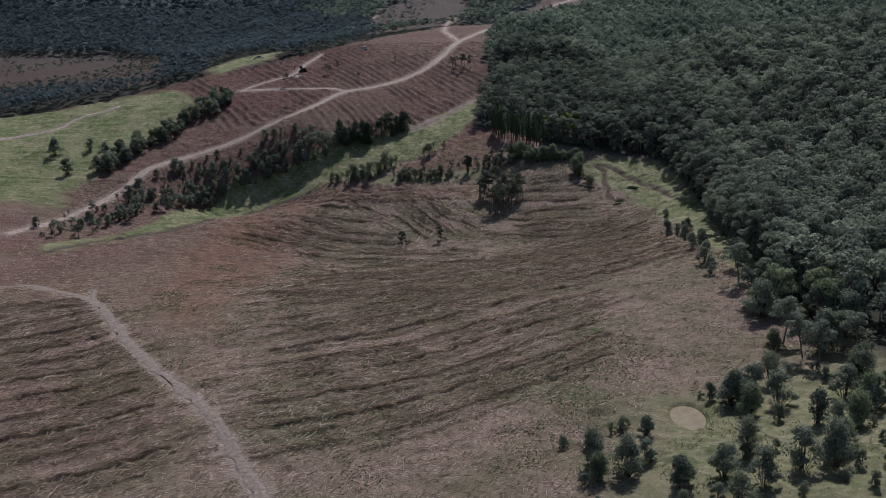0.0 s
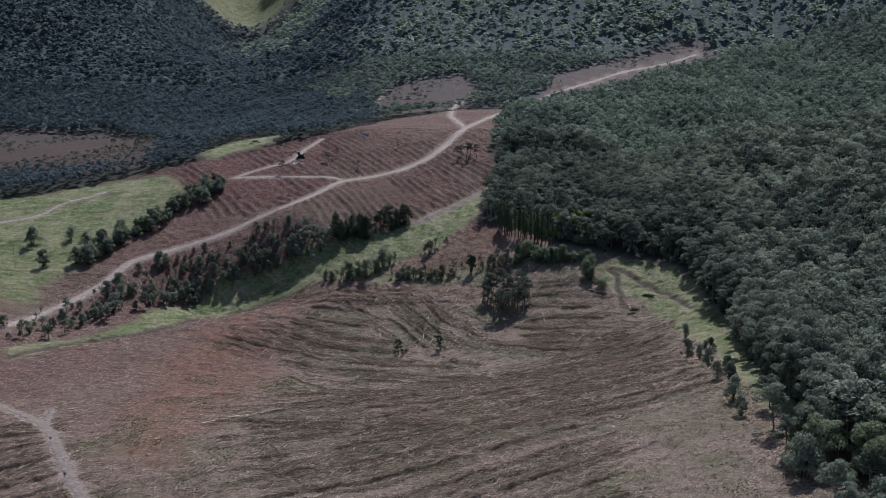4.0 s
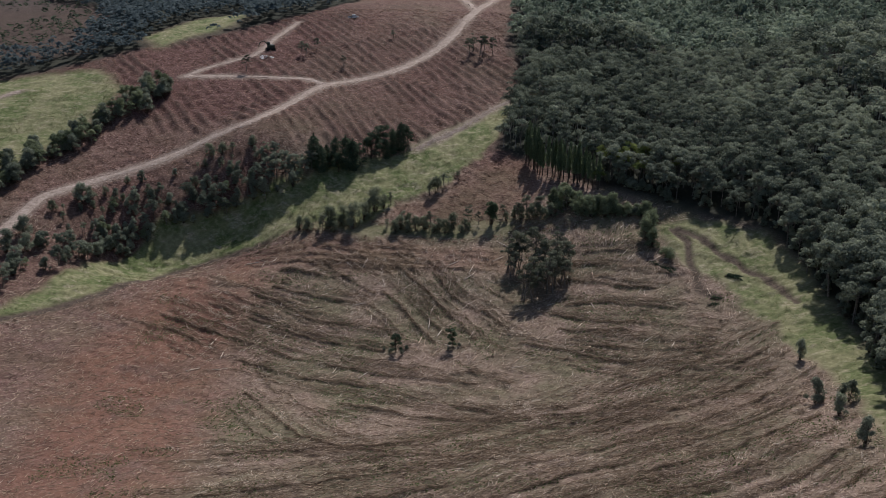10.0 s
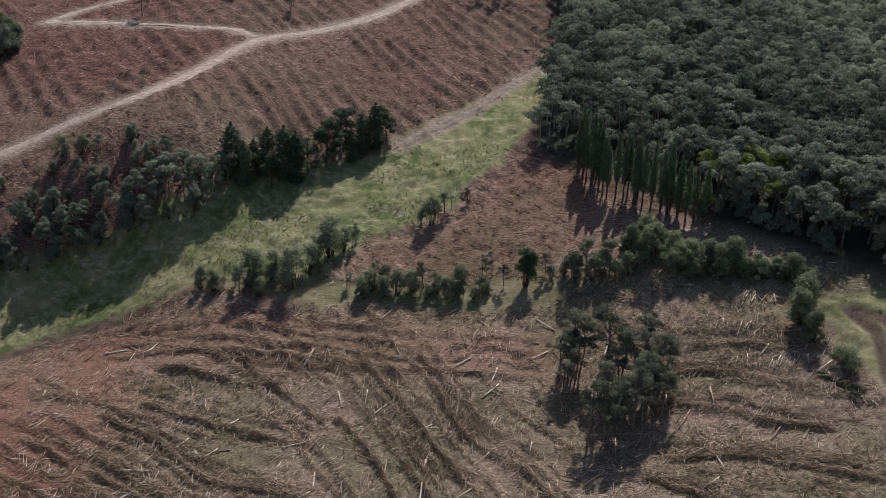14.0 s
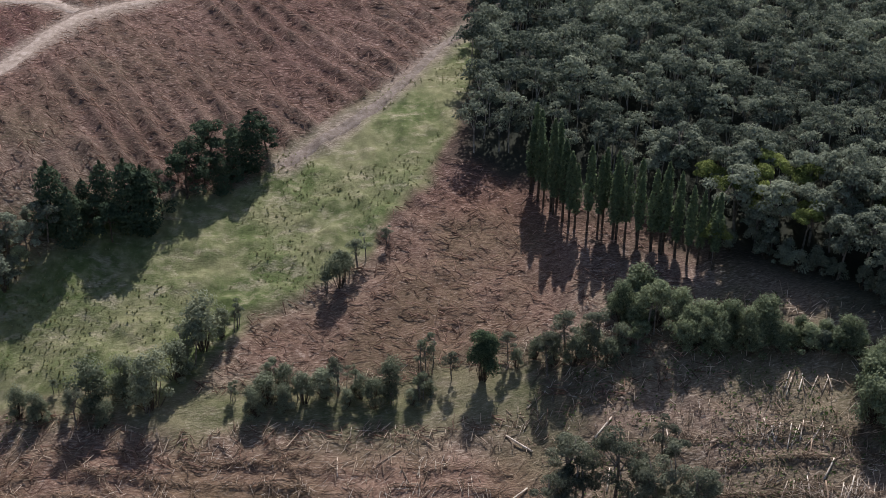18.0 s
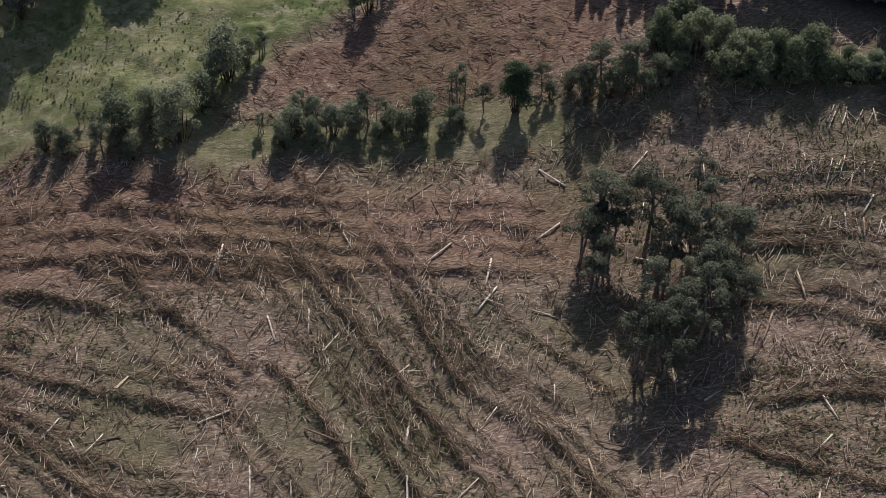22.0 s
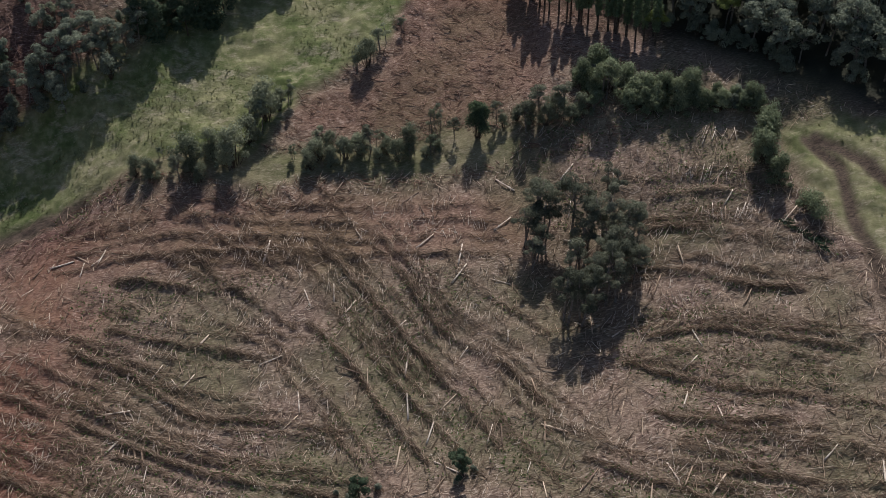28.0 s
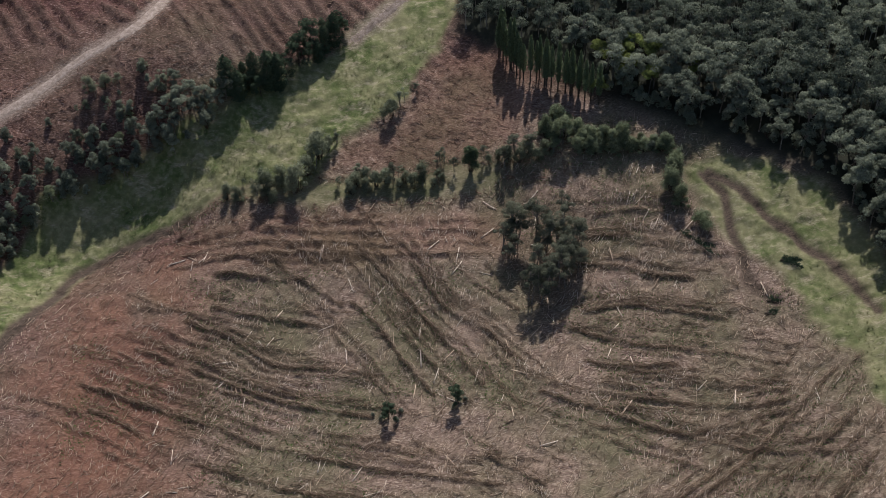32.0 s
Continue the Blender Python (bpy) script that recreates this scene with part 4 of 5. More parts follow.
for x, y, s in ((17.5, 94, 0.8), (21, 95, 0.9), (27, 91, 0.8), (32, 91.5, 0.75), (36, 89, 0.8), (38.6, 114.5, 0.9), (40, 111, 1.0), (44.6, 113.5, 0.9), (38.5, 116, 0.9), (52, 150.5, 1.1), (49.7, 135, 0.8),
                (56.7, 133, 1.1), (62, 138.5, 1.2), (45.8, 93, 1.0), (52, 104, 1.1), (56, 110, 1.2), (41.5, 92.5, 0.9), (48, 97, 0.9), (42, 118, 0.8), (58, 121, 1.1), (60, 98, 1.2), (24, 98, 0.5)):
    plant("pond_tree", random.choice(light_bushes + round_trees), x, y, "leafy tree in the scrub round the farm pond", "tree", "trees by the pond", s)
for k in range(95):
    x, y = random.uniform(14, 64), random.uniform(84, 134)
    if math.hypot((x - POND[0]) / 5, (y - POND[1] + 7) / 13) > 1 and y < 100 + 0.6 * x:
        plant("pond_bush", random.choice(dark_bushes + bushes), x, y, "low scrub bush on the grass by the farm pond", "bush", "scrub by the pond", random.uniform(0.25, 0.6) if k % 3 else random.uniform(0.7, 1.3), 1.0, ("woody_base", "foliage"))
for k in range(26):
    x, y = random.uniform(51, 64), random.uniform(126, 182)
    plant("gully_gum", random.choice(light_gums + gums), x, y, "dark leafy gum at the foot of the forest", "tree", "forest foot trees", random.uniform(0.7, 1.1))
for x, y, s in ((55, 154, 1.5), (59.7, 141, 1.6), (53.5, 160, 1.2), (61, 150, 1.5), (57, 166, 1.2)):
    plant("leafy_gum", random.choice(light_gums), x, y, "large bright leafy gum at the foot of the forest", "tree", "forest foot trees", s)
for x, y, s in ((53.8, 243.6, 1.0), (58, 241, 0.9), (55, 212, 0.9), (50, 186, 1.1), (55, 236, 0.8), (52, 206, 0.9), (57, 262, 0.8), (54, 222, 0.9), (52, 196, 1.0), (49.5, 178, 0.8)):
    plant("field_edge_bush", random.choice(dark_bushes), x, y, "dark bush at the edge of the felled field", "bush", "field edge bushes", s, 1.2, ("woody_base", "foliage"))
for x, y in ((-11.3, 285.8), (-0.5, 286.5)):
    plant("burnt_stump_tree", gum_shape(58, 5.4, 1.1, 1, 150, 0.13, DARK_PINE, DARK_BARK, 17, 0.04), x, y, "small dark spindly tree standing in a windrow", "tree", "spindly field trees")


for x, y, s in ((-12.4, 286.2, 0.3), (-10.2, 285, 0.36), (-9.4, 286.6, 0.28), (0.6, 287, 0.26), (-1.4, 286, 0.24), (-13.6, 287, 0.26)):
    plant("low_scrub", random.choice(dark_bushes), x, y, "low green regrowth at the foot of a windrow", "bush", "windrow regrowth", s, 0.8, ("woody_base", "foliage"))


def treetop(seed, x, y, angle, length):
    """The felled head of a tree: limbs that sweep out from the butt and lie on the ground, leafy along their length."""
    r = np.random.default_rng(seed)
    limbs, sprays = [], []
    for k in range(11):
        a, far = r.normal(0, 0.28), length * r.uniform(0.55, 1.0)
        t = np.linspace(0, 1, 6)[:, None]
        p = np.concatenate([far * t * math.cos(a), far * t * math.sin(a) + 0.5 * r.normal() * t**2, 0.12 + 0.5 * t * (1 - t) + 0.1 * r.random()], 1)
        limbs.append(tube(p, [0.06, 0.05, 0.04, 0.03, 0.02, 0.01], 5))
        n = 170
        w = r.uniform(0.25, 1, n)[:, None]
        c = np.stack([np.interp(w[:, 0], t[:, 0], p[:, i]) for i in range(3)], 1) + r.normal(0, 0.16, (n, 3)) * [1, 1, 0.5]
        sprays.append(leaf_cards(c, unit(r.normal(size=(n, 3)) + [0, 0, 0.8]), r.uniform(0.1, 0.2, n), r, 2.2))
    v, f = joined_tubes(limbs)
    thing = plant("felled_treetop", (mesh_from("limbs", v, f, DARK_BARK), cards("foliage", np.concatenate(sprays), DARK_PINE)), x, y, "dark leafy head of a felled tree lying on the ground", "felled tree", "felled treetops", 1.0, 1.0, ("limbs", "foliage"))
    thing.rotation_euler.z = radians(angle)


for k, (x, y, angle, length) in enumerate(((39.2, 309.8, -28, 5.5), (41, 307.4, -24, 5.0), (48.5, 292.2, 12, 6.0), (47.5, 290, 6, 6.0), (52.6, 298.6, -6, 4.5))):
    treetop(400 + k, x, y, angle, length)


# ---- forests ----
def forest(name, label, xs, ys, keep, spacing, variants, hrange, leaves, seed, limit):
    r = np.random.default_rng(seed)
    gx, gy = np.meshgrid(np.arange(*xs, spacing), np.arange(*ys, spacing))
    x, y = (g.ravel() + r.uniform(-0.45, 0.45, g.size) * spacing for g in (gx, gy))
    ok = keep(x, y)
    x, y = x[ok], y[ok]
    if len(x) > limit:
        pick = r.permutation(len(x))[:limit]
        x, y = x[pick], y[pick]
    z = land(x, y)
    s = r.uniform(*hrange, len(x)) * (0.8 + 0.4 * value_noise(x, y, 25, 3))
    tone = 0.85 * (r.random(len(x)) - 0.5) + 0.9 * (fbm(x, y, 22, 2, 4) - 0.5)
    a = r.uniform(0, 2 * math.pi, len(x))
    which = r.integers(0, len(variants), len(x))
    crowns, tones, stems = [], [], []
    for k, variant in enumerate(variants):
        m = which == k
        c, sn = np.cos(a[m])[:, None, None], np.sin(a[m])[:, None, None]
        for v, out in zip(variant, (crowns, stems)):
            q = v[None] * s[m][:, None, None, None]
            px = q[..., 0] * c - q[..., 1] * sn + x[m][:, None, None]
            py = q[..., 0] * sn + q[..., 1] * c + y[m][:, None, None]
            out.append(np.stack([px, py, q[..., 2] + z[m][:, None, None]], -1).reshape(-1, 3))
        tones.append(np.repeat(tone[m], len(variant[0]) * 3))
    leafy, woody = np.concatenate(crowns), np.concatenate(stems)
    me = cards(name, np.concatenate([leafy, woody]), leaves, PALE_BARK, split=len(leafy) // 3)
    me.attributes.new("tone", "FLOAT", "POINT").data.foreach_set("value", np.concatenate(tones + [np.zeros(len(woody))]).astype(np.float32))
    ob = new(name, me)
    return tagged(ob, label, "forest", kind="stuff")


def simple_tree(seed, clumps, per, leaf, spread, low=0.5, limbs=3, up=0.25):
    """A tree of height 1: the leaves of a domed crown of puffs, and a thin stem with limbs."""
    r = np.random.default_rng(seed)
    rows, stems = [], []
    lean = r.normal(0, 0.04, 2)
    for k in range(clumps):
        a, q = r.uniform(0, 2 * math.pi), math.sqrt((k + r.uniform(0, 1)) / clumps)
        z = 0.9 - (0.9 - low) * (0.6 * q * q + 0.4 * r.uniform(0, 1) ** 1.5)
        rows.append((lean[0] + spread * q * math.cos(a), lean[1] + spread * q * math.sin(a), z, spread * r.uniform(0.34, 0.58), r.uniform(0.6, 0.85)))
    ways = [((0, 0, -0.05), (lean[0], lean[1], 0.84), 0.016)] if limbs else []
    for x, y, z, rad, flat in rows[:limbs]:
        ways.append(((lean[0] * 0.5, lean[1] * 0.5, 0.42), (x, y, z), 0.009))
    for foot, tip, w in ways:
        foot, tip = np.array(foot), np.array(tip)
        for k in range(3):
            b, e = 2.09 * k, 2.09 * (k + 1)
            stems.append([foot + w * np.array([math.cos(b), math.sin(b), 0]), foot + w * np.array([math.cos(e), math.sin(e), 0]), tip])
    return crown_cards(r, rows, per, leaf, up), np.array(stems).reshape(-1, 3, 3)


fine_variants = [simple_tree(190 + s, 10, 78, 0.026, 0.23, 0.46) for s in range(10)]
near_variants = [simple_tree(200 + s, 11, 28, 0.042, 0.23, 0.46, 2, 0.35) for s in range(8)]
mid_variants = [simple_tree(210 + s, 8, 13, 0.075, 0.26, 0.4, 1, 0.5) for s in range(7)]
far_variants = [simple_tree(220 + s, 5, 8, 0.14, 0.32, 0.25, 0, 1.6) for s in range(6)]
last_variants = [simple_tree(230 + s, 3, 6, 0.24, 0.38, 0.25, 0, 2.0) for s in range(5)]


def front_row(x, y):
    d = polygon_distance(x, y, FOREST_RIGHT)
    return (d > 1.0) & (d < 11) & (y > 165) & (y < 352)


def right_forest(x, y):
    return ~front_row(x, y) & (polygon_distance(x, y, FOREST_RIGHT) > 1.5) & (polygon_distance(x, y, [(14, 360), (33, 336), (36, 342), (19, 361)]) < 0)


def in_fan(x, y):
    return x < 60 + 0.42 * (y - 40)


def high_up(x, y):
    return y >= 425 + 110 * (fbm(x, y, 45, 3, 6) - 0.5) + 14 * (value_noise(x, y, 4, 2) - 0.5)


def beside_far_road(x, y):
    return (line_distance(x, y, ROAD_FAR) < 5) | (line_distance(x + 6, y + 10, ROAD_FAR) < 9) | (line_distance(x - 4, y + 22, ROAD_FAR) < 8)


def upper_forest(x, y):
    d = polygon_distance(x, y, FOREST_RIGHT)
    d = np.where(beside_far_road(x, y), -1, d)
    return (d > 1.5) & high_up(x, y) & in_fan(x, y) & (y < 540 + 260 * fbm(x, y, 60, 3, 2)) & (polygon_distance(x, y, [(14, 360), (33, 336), (36, 342), (19, 361)]) < 0)


def seen_close(x, y):
    return (y > 300) & (y < 420) & (x < 95)


forest("forest_edge", "grey-green gum forest behind the planted pines", (10, 96), (300, 425), lambda x, y: right_forest(x, y) & seen_close(x, y) & ~high_up(x, y), 2.5, fine_variants, (5.2, 8.4), GUM, 4, 1350)
forest("forest_near", "dense grey-green gum forest on the hillside", (10, 240), (70, 490), lambda x, y: right_forest(x, y) & in_fan(x, y) & ~seen_close(x, y) & ~high_up(x, y), 3.6, near_variants, (7.5, 12.0), GUM, 5, 2500)
forest("forest_upper", "gum forest higher up the hillside, leaf colour paled for haze", (10, 330), (370, 700), lambda x, y: upper_forest(x, y), 3.4, mid_variants, (6.0, 9.5), HAZY_HILL_GUM, 8, 6200)


def mountain_forest(x, y):
    sight = np.abs(x) < 0.41 * y + 30
    return (covers(x, y)[1] > 0.6) & sight & ((y > 440) | (x < -60)) & ~((polygon_distance(x, y, FOREST_RIGHT) > 0) & (~high_up(x, y) | upper_forest(x, y)) & in_fan(x, y))


# east of this ragged line the haze painted into the leaves is paler
def hazy_side(x, y):
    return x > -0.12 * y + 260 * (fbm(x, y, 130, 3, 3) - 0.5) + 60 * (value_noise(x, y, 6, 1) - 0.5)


# same forest in two painted haze tones, bluer west and paler east
for name, label, leaves, side in (("forest_far", "forest on the mountain sides, leaf colour blued for haze", HAZY_FAR_LEAVES, False), ("forest_pale", "gum forest on the mountain sides, leaf colour paled for haze", HAZY_HILL_GUM, True)):
    forest(name, label, (-400, 420), (300, 680), lambda x, y: mountain_forest(x, y) & ~beside_far_road(x, y) & (hazy_side(x, y) == side), 3.2, far_variants, (4.2, 6.5), leaves, 6, 15000)
    forest(name, label, (-900, 900), (680, 1900), lambda x, y: mountain_forest(x, y) & ~beside_far_road(x, y) & (hazy_side(x, y) == side), 4.8, last_variants, (5.5, 8.5), leaves, 9, 19000)

# scrub added to darken the far clearings as cloud shade would
def regrowth(x, y):
    inside = np.maximum(np.maximum(polygon_distance(x, y, RED_CLEARING), polygon_distance(x, y, FAR_CLEARING)), polygon_distance(x, y, FAR_STRIP))
    return (inside > -2) & ~beside_far_road(x, y) & (line_distance(x, y, ROAD_HILL) > 4) & (fbm(x, y, 30, 3, 1) > 0.46)


forest("regrowth", "low dark scrub added to the far clearings for the cloud shade there", (-260, 170), (425, 720), regrowth, 4.6, far_variants, (1.4, 3.6), DARK_PINE, 12, 1500)

gx, gy = np.meshgrid(np.arange(20, 90, 3.3), np.arange(165, 352, 3.3))
fx, fy = gx.ravel() + rng.uniform(-1.2, 1.2, gx.size), gy.ravel() + rng.uniform(-1.2, 1.2, gx.size)
ok = front_row(fx, fy) & (polygon_distance(fx, fy, [(14, 360), (33, 336), (36, 342), (19, 361)]) < 0)
for x, y in zip(fx[ok][:290], fy[ok][:290]):
    plant("forest_gum", random.choice(gums), float(x), float(y), "grey-green gum tree on the edge of the forest", "tree", "forest edge gums", random.uniform(0.65, 1.05) if y > 290 else random.uniform(0.95, 1.45))
edge = curve([(49, 327.5), (61.5, 316), (66, 302), (67.5, 283), (66, 257), (61, 219), (58.5, 189), (57.5, 170)], 2.4)
for x, y in edge:
    plant("understorey_bush", random.choice(dark_bushes), x + random.uniform(0.5, 3.5), y + random.uniform(-1, 1), "dark understorey bush along the forest edge", "bush", "forest edge bushes", random.uniform(0.45, 0.9), 1.0, ("woody_base", "foliage"))
for k in range(22):
    x = random.uniform(34, 48)
    plant("understorey_bush", random.choice(dark_bushes), x, 341 - (x - 34) + random.uniform(0, 4), "dark understorey bush along the forest edge", "bush", "forest edge bushes", random.uniform(0.4, 0.8), 1.0, ("woody_base", "foliage"))


# ---- felled timber ----
def sticks(name, label, x, y, angle, length, thick, lift, mat=None):
    """Many three-sided sticks lying on the ground, joined."""
    n = len(x)
    d = np.stack([np.cos(angle), np.sin(angle)], 1) * length[:, None] / 2
    ends = []
    for sgn in (-1, 1):
        ex, ey = x + sgn * d[:, 0], y + sgn * d[:, 1]
        ends.append(np.stack([ex, ey, surface(ex, ey) + thick * 0.4 + lift * rng.uniform(0, 1, n)], 1))
    side = np.stack([-np.sin(angle), np.cos(angle), np.zeros(n)], 1) * thick[:, None] / 2
    up = np.stack([np.zeros(n), np.zeros(n), thick], 1)
    verts = np.stack([ends[0] - side, ends[0] + side, ends[0] + up * 0.85, ends[1] - side * 0.8, ends[1] + side * 0.8, ends[1] + up * 0.7], 1)
    faces = np.array([[0, 1, 4, 3], [1, 2, 5, 4], [2, 0, 3, 5]])
    loops = (np.arange(n)[:, None, None] * 6 + faces[None]).reshape(-1, 4).astype(np.int32)
    me = bpy.data.meshes.new(name)
    me.vertices.add(6 * n)
    me.vertices.foreach_set("co", verts.astype(np.float32).ravel())
    me.loops.add(loops.size)
    me.loops.foreach_set("vertex_index", loops.ravel())
    me.polygons.add(len(loops))
    me.polygons.foreach_set("loop_start", np.arange(0, loops.size, 4, dtype=np.int32))
    me.materials.append(mat or TIMBER)
    me.update(calc_edges=True)
    return tagged(new(name, me), label, "slash", kind="stuff")


def bare(x, y):
    grass, woods, wheels, rust = covers(x, y)
    return (grass < 0.35) & (woods < 0.35) & (road_distance(x, y) > 0.3)


def scatter(x0, x1, y0, y1, n):
    x, y = rng.uniform(x0, x1, n), rng.uniform(y0, y1, n)
    ok = bare(x, y)
    return x[ok], y[ok]


def lie(n, main=80, spread=22, share=0.5):
    return np.radians(np.where(rng.random(n) < share, rng.normal(main, spread, n), rng.uniform(0, 180, n)))


x, y = scatter(-112, 62, 90, 334, 80000)
keep = (polygon_distance(x, y, PINK_FIELD) < 0) | (rng.random(len(x)) < 0.45)
x, y = x[keep], y[keep]
n = len(x)
sticks("field_slash", "broken sticks and bark strewn over the felled field", x, y, lie(n, 70, 24, 0.6), rng.uniform(0.3, 1.25, n), rng.uniform(0.04, 0.09, n), 0.28)
x, y = scatter(-112, 30, 325, 470, 34000)
n = len(x)
sticks("slope_slash", "sticks and bark strewn over the logged slope", x, y, lie(n, -30, 25), rng.uniform(0.35, 1.4, n), rng.uniform(0.05, 0.1, n), 0.28, RED_TIMBER)
x, y = scatter(-105, 58, 95, 334, 3200)
n = len(x)
sticks("small_logs", "thin brown logs lying about the felled field", x, y, lie(n, 62, 18, 0.65), rng.uniform(1.0, 2.6, n), rng.uniform(0.06, 0.1, n), 0.25)
# loose sets of bleached sticks lying side by side
bx, by, ba = [], [], []
for row in MINOR_ROWS:
    p = curve(row, 2.4)
    d = np.gradient(p, axis=0)
    for (cx, cy), (dx, dy) in zip(p + rng.normal(0, 0.7, p.shape), d):
        if value_noise(cx, cy, 16, 2) < 0.38 or rng.random() < 0.8:
            continue
        k = int(rng.integers(2, 7))
        along = (np.arange(k) - k / 2) * rng.uniform(0.3, 0.6)
        bx.append(cx + along * dx / math.hypot(dx, dy) + rng.normal(0, 0.15, k))
        by.append(cy + along * dy / math.hypot(dx, dy) + rng.normal(0, 0.25, k))
        ba.append(np.full(k, radians(rng.normal(64, 20))) + rng.normal(0, 0.3, k))
x, y, a = np.concatenate(bx), np.concatenate(by), np.concatenate(ba)
ok = bare(x, y)
x, y, a = x[ok], y[ok], a[ok]
n = len(x)
sticks("bleached_sticks", "bleached straight sticks lying in loose sets", x, y, a, rng.uniform(0.6, 1.7, n), rng.uniform(0.045, 0.075, n), 0.25, BLEACHED)
x, y = scatter(-112, 60, 92, 334, 32000)
keep = fbm(x, y, 7, 3, 3) + 0.22 * (rng.random(len(x)) - 0.5) > 0.53 + 0.1 * smooth(-35, -50, x)
x, y = x[keep], y[keep]
n = len(x)
sticks("pale_splinters", "pale splinters and bark strips on the felled ground", x, y, lie(n, 66, 25, 0.6), rng.uniform(0.4, 1.1, n), rng.uniform(0.035, 0.06, n), 0.2, BLEACHED)
# dark sticks on the near side paint the rows' shade; plain timber on the crest
for name, label, mat, main, minor, aside in (("windrow_slash", "tangled branches heaped in windrows, coloured dark for their shaded near side", SHADED_TIMBER, (0.09, 0.1), (0.28, 0.08), -0.22),
                                             ("windrow_crest", "dry broken branches on the crests of the windrows", TIMBER, (0.075, 0.17), (0.3, 0.12), 0.12)):
    rx, ry, ra = [], [], []
    for row, (step, wide) in [(r, main) for r in WINDROWS] + [(r, minor) for r in MINOR_ROWS]:
        p = curve(row, step)
        d = np.gradient(p, axis=0)
        d = d / np.linalg.norm(d, axis=1)[:, None] * np.where(d[:, :1] < 0, -1, 1)
        q = aside + rng.normal(0, wide, len(p))
        rx.append(p[:, 0] - q * d[:, 1])
        ry.append(p[:, 1] + q * d[:, 0])
        ra.append(np.arctan2(d[:, 1], d[:, 0]) + rng.normal(0, 0.5, len(p)))
    x, y, a = np.concatenate(rx), np.concatenate(ry), np.concatenate(ra)
    u, v = wobble(x, y, 0.7)
    x, y = 2 * x - u, 2 * y - v
    ok = bare(x, y) & (rng.random(len(x)) < 0.35 + smooth(0.3, 0.6, fbm(x, y, 5, 2, 2)))
    x, y, a = x[ok], y[ok], a[ok]
    n = len(x)
    sticks(name, label, x, y, a, rng.uniform(0.35, 1.2, n), rng.uniform(0.03, 0.065, n), 0.4, mat)
# pale branches raked along the rows
rx, ry, ra = [], [], []
for row, step, off in [(r, 0.45, 0.5) for r in WINDROWS] + [(r, 1.5, 0.3) for r in MINOR_ROWS]:
    p = curve(row, step)
    d = np.gradient(p, axis=0)
    d = d / np.linalg.norm(d, axis=1)[:, None]
    shift = (off + rng.normal(0, 0.2, len(p))) * np.where(rng.random(len(p)) < 0.75, 1, -1) * np.where(d[:, 0] > 0, 1, -1)
    rx.append(p[:, 0] - shift * d[:, 1])
    ry.append(p[:, 1] + shift * d[:, 0])
    ra.append(np.arctan2(d[:, 1], d[:, 0]) + rng.normal(0, 0.45, len(p)))
x, y, a = np.concatenate(rx), np.concatenate(ry), np.concatenate(ra)
ok = bare(x, y) & (rng.random(len(x)) < 0.25 + smooth(0.3, 0.6, fbm(x, y, 6, 2, 4)))
x, y, a = x[ok], y[ok], a[ok]
n = len(x)
sticks("raked_branches", "pale broken branches raked along the windrows", x, y, a, rng.uniform(0.4, 1.2, n), rng.uniform(0.035, 0.06, n), 0.22)
# wilting leaves among the slash
x, y = scatter(-60, 60, 95, 334, 170000)
keep = (0.9 * fbm(x, y, 9, 3, 6) + 0.35 * row_height(x, y + 0.7) + 0.1 * rng.random(len(x)) > 0.615) & (polygon_distance(x, y, PINK_FIELD) < 0)
x, y = x[keep], y[keep]
n = len(x)
c = np.stack([x, y, surface(x, y) + rng.uniform(0.05, 0.3, n)], 1)
tagged(new("wilted_foliage", cards("wilted_foliage", leaf_cards(c, unit(rng.normal(size=(n, 3)) + [0, 0, 0.7]), rng.uniform(0.08, 0.19, n), rng, 2.2), SLASH_LEAVES)), "wilting olive-green branch foliage among the slash", "slash", kind="stuff")
# tussocks in the meadows: small fans of blades
x, y = rng.uniform(-140, 70, 260000), rng.uniform(85, 404, 260000)
cover = covers(x, y)
keep = (cover[0] > 0.6) & (cover[2] < 0.25) & ((x < 40) | (rng.random(len(x)) < 0.3)) & (fbm(x, y, 5, 3, 3) + 0.2 * (rng.random(len(x)) - 0.5) > 0.53)
x, y = np.repeat(x[keep], 5), np.repeat(y[keep], 5)
n = len(x)
spot = np.stack([x, y, surface(x, y) - 0.03], 1)
turn, lean, tall = rng.uniform(0, 2 * math.pi, n), rng.uniform(0.1, 0.75, n), np.repeat(rng.uniform(0.08, 0.24, n // 5), 5) * rng.uniform(0.7, 1.2, n)
out = np.stack([np.cos(turn), np.sin(turn), np.zeros(n)], 1)
across = np.stack([-np.sin(turn), np.cos(turn), np.zeros(n)], 1) * (tall * 0.5)[:, None]
blades = np.stack([spot - across, spot + across, spot + out * (lean * tall)[:, None] + np.stack([np.zeros(n), np.zeros(n), tall], 1)], 1)
tagged(new("tussocks", cards("tussocks", blades, TUSSOCK)), "yellow-green grass tussocks on the meadows", "grass", kind="stuff")


def make_log(radius, seed, mat):
    """A tapered log one metre long."""
    r = np.random.default_rng(seed)
    pts = [(-0.5 + k / 3, 0.004 * r.normal(), 0.003 * r.normal()) for k in range(4)]
    v, f = tube(pts, [radius, radius * 0.96, radius * 0.9, radius * 0.8], 7)
    f.append(tuple(range(6, -1, -1)))
    return mesh_from("log", v, f, mat)


LOGS = [make_log(rad, 300 + k, TIMBER) for k, rad in enumerate((0.022, 0.026, 0.03, 0.034))]
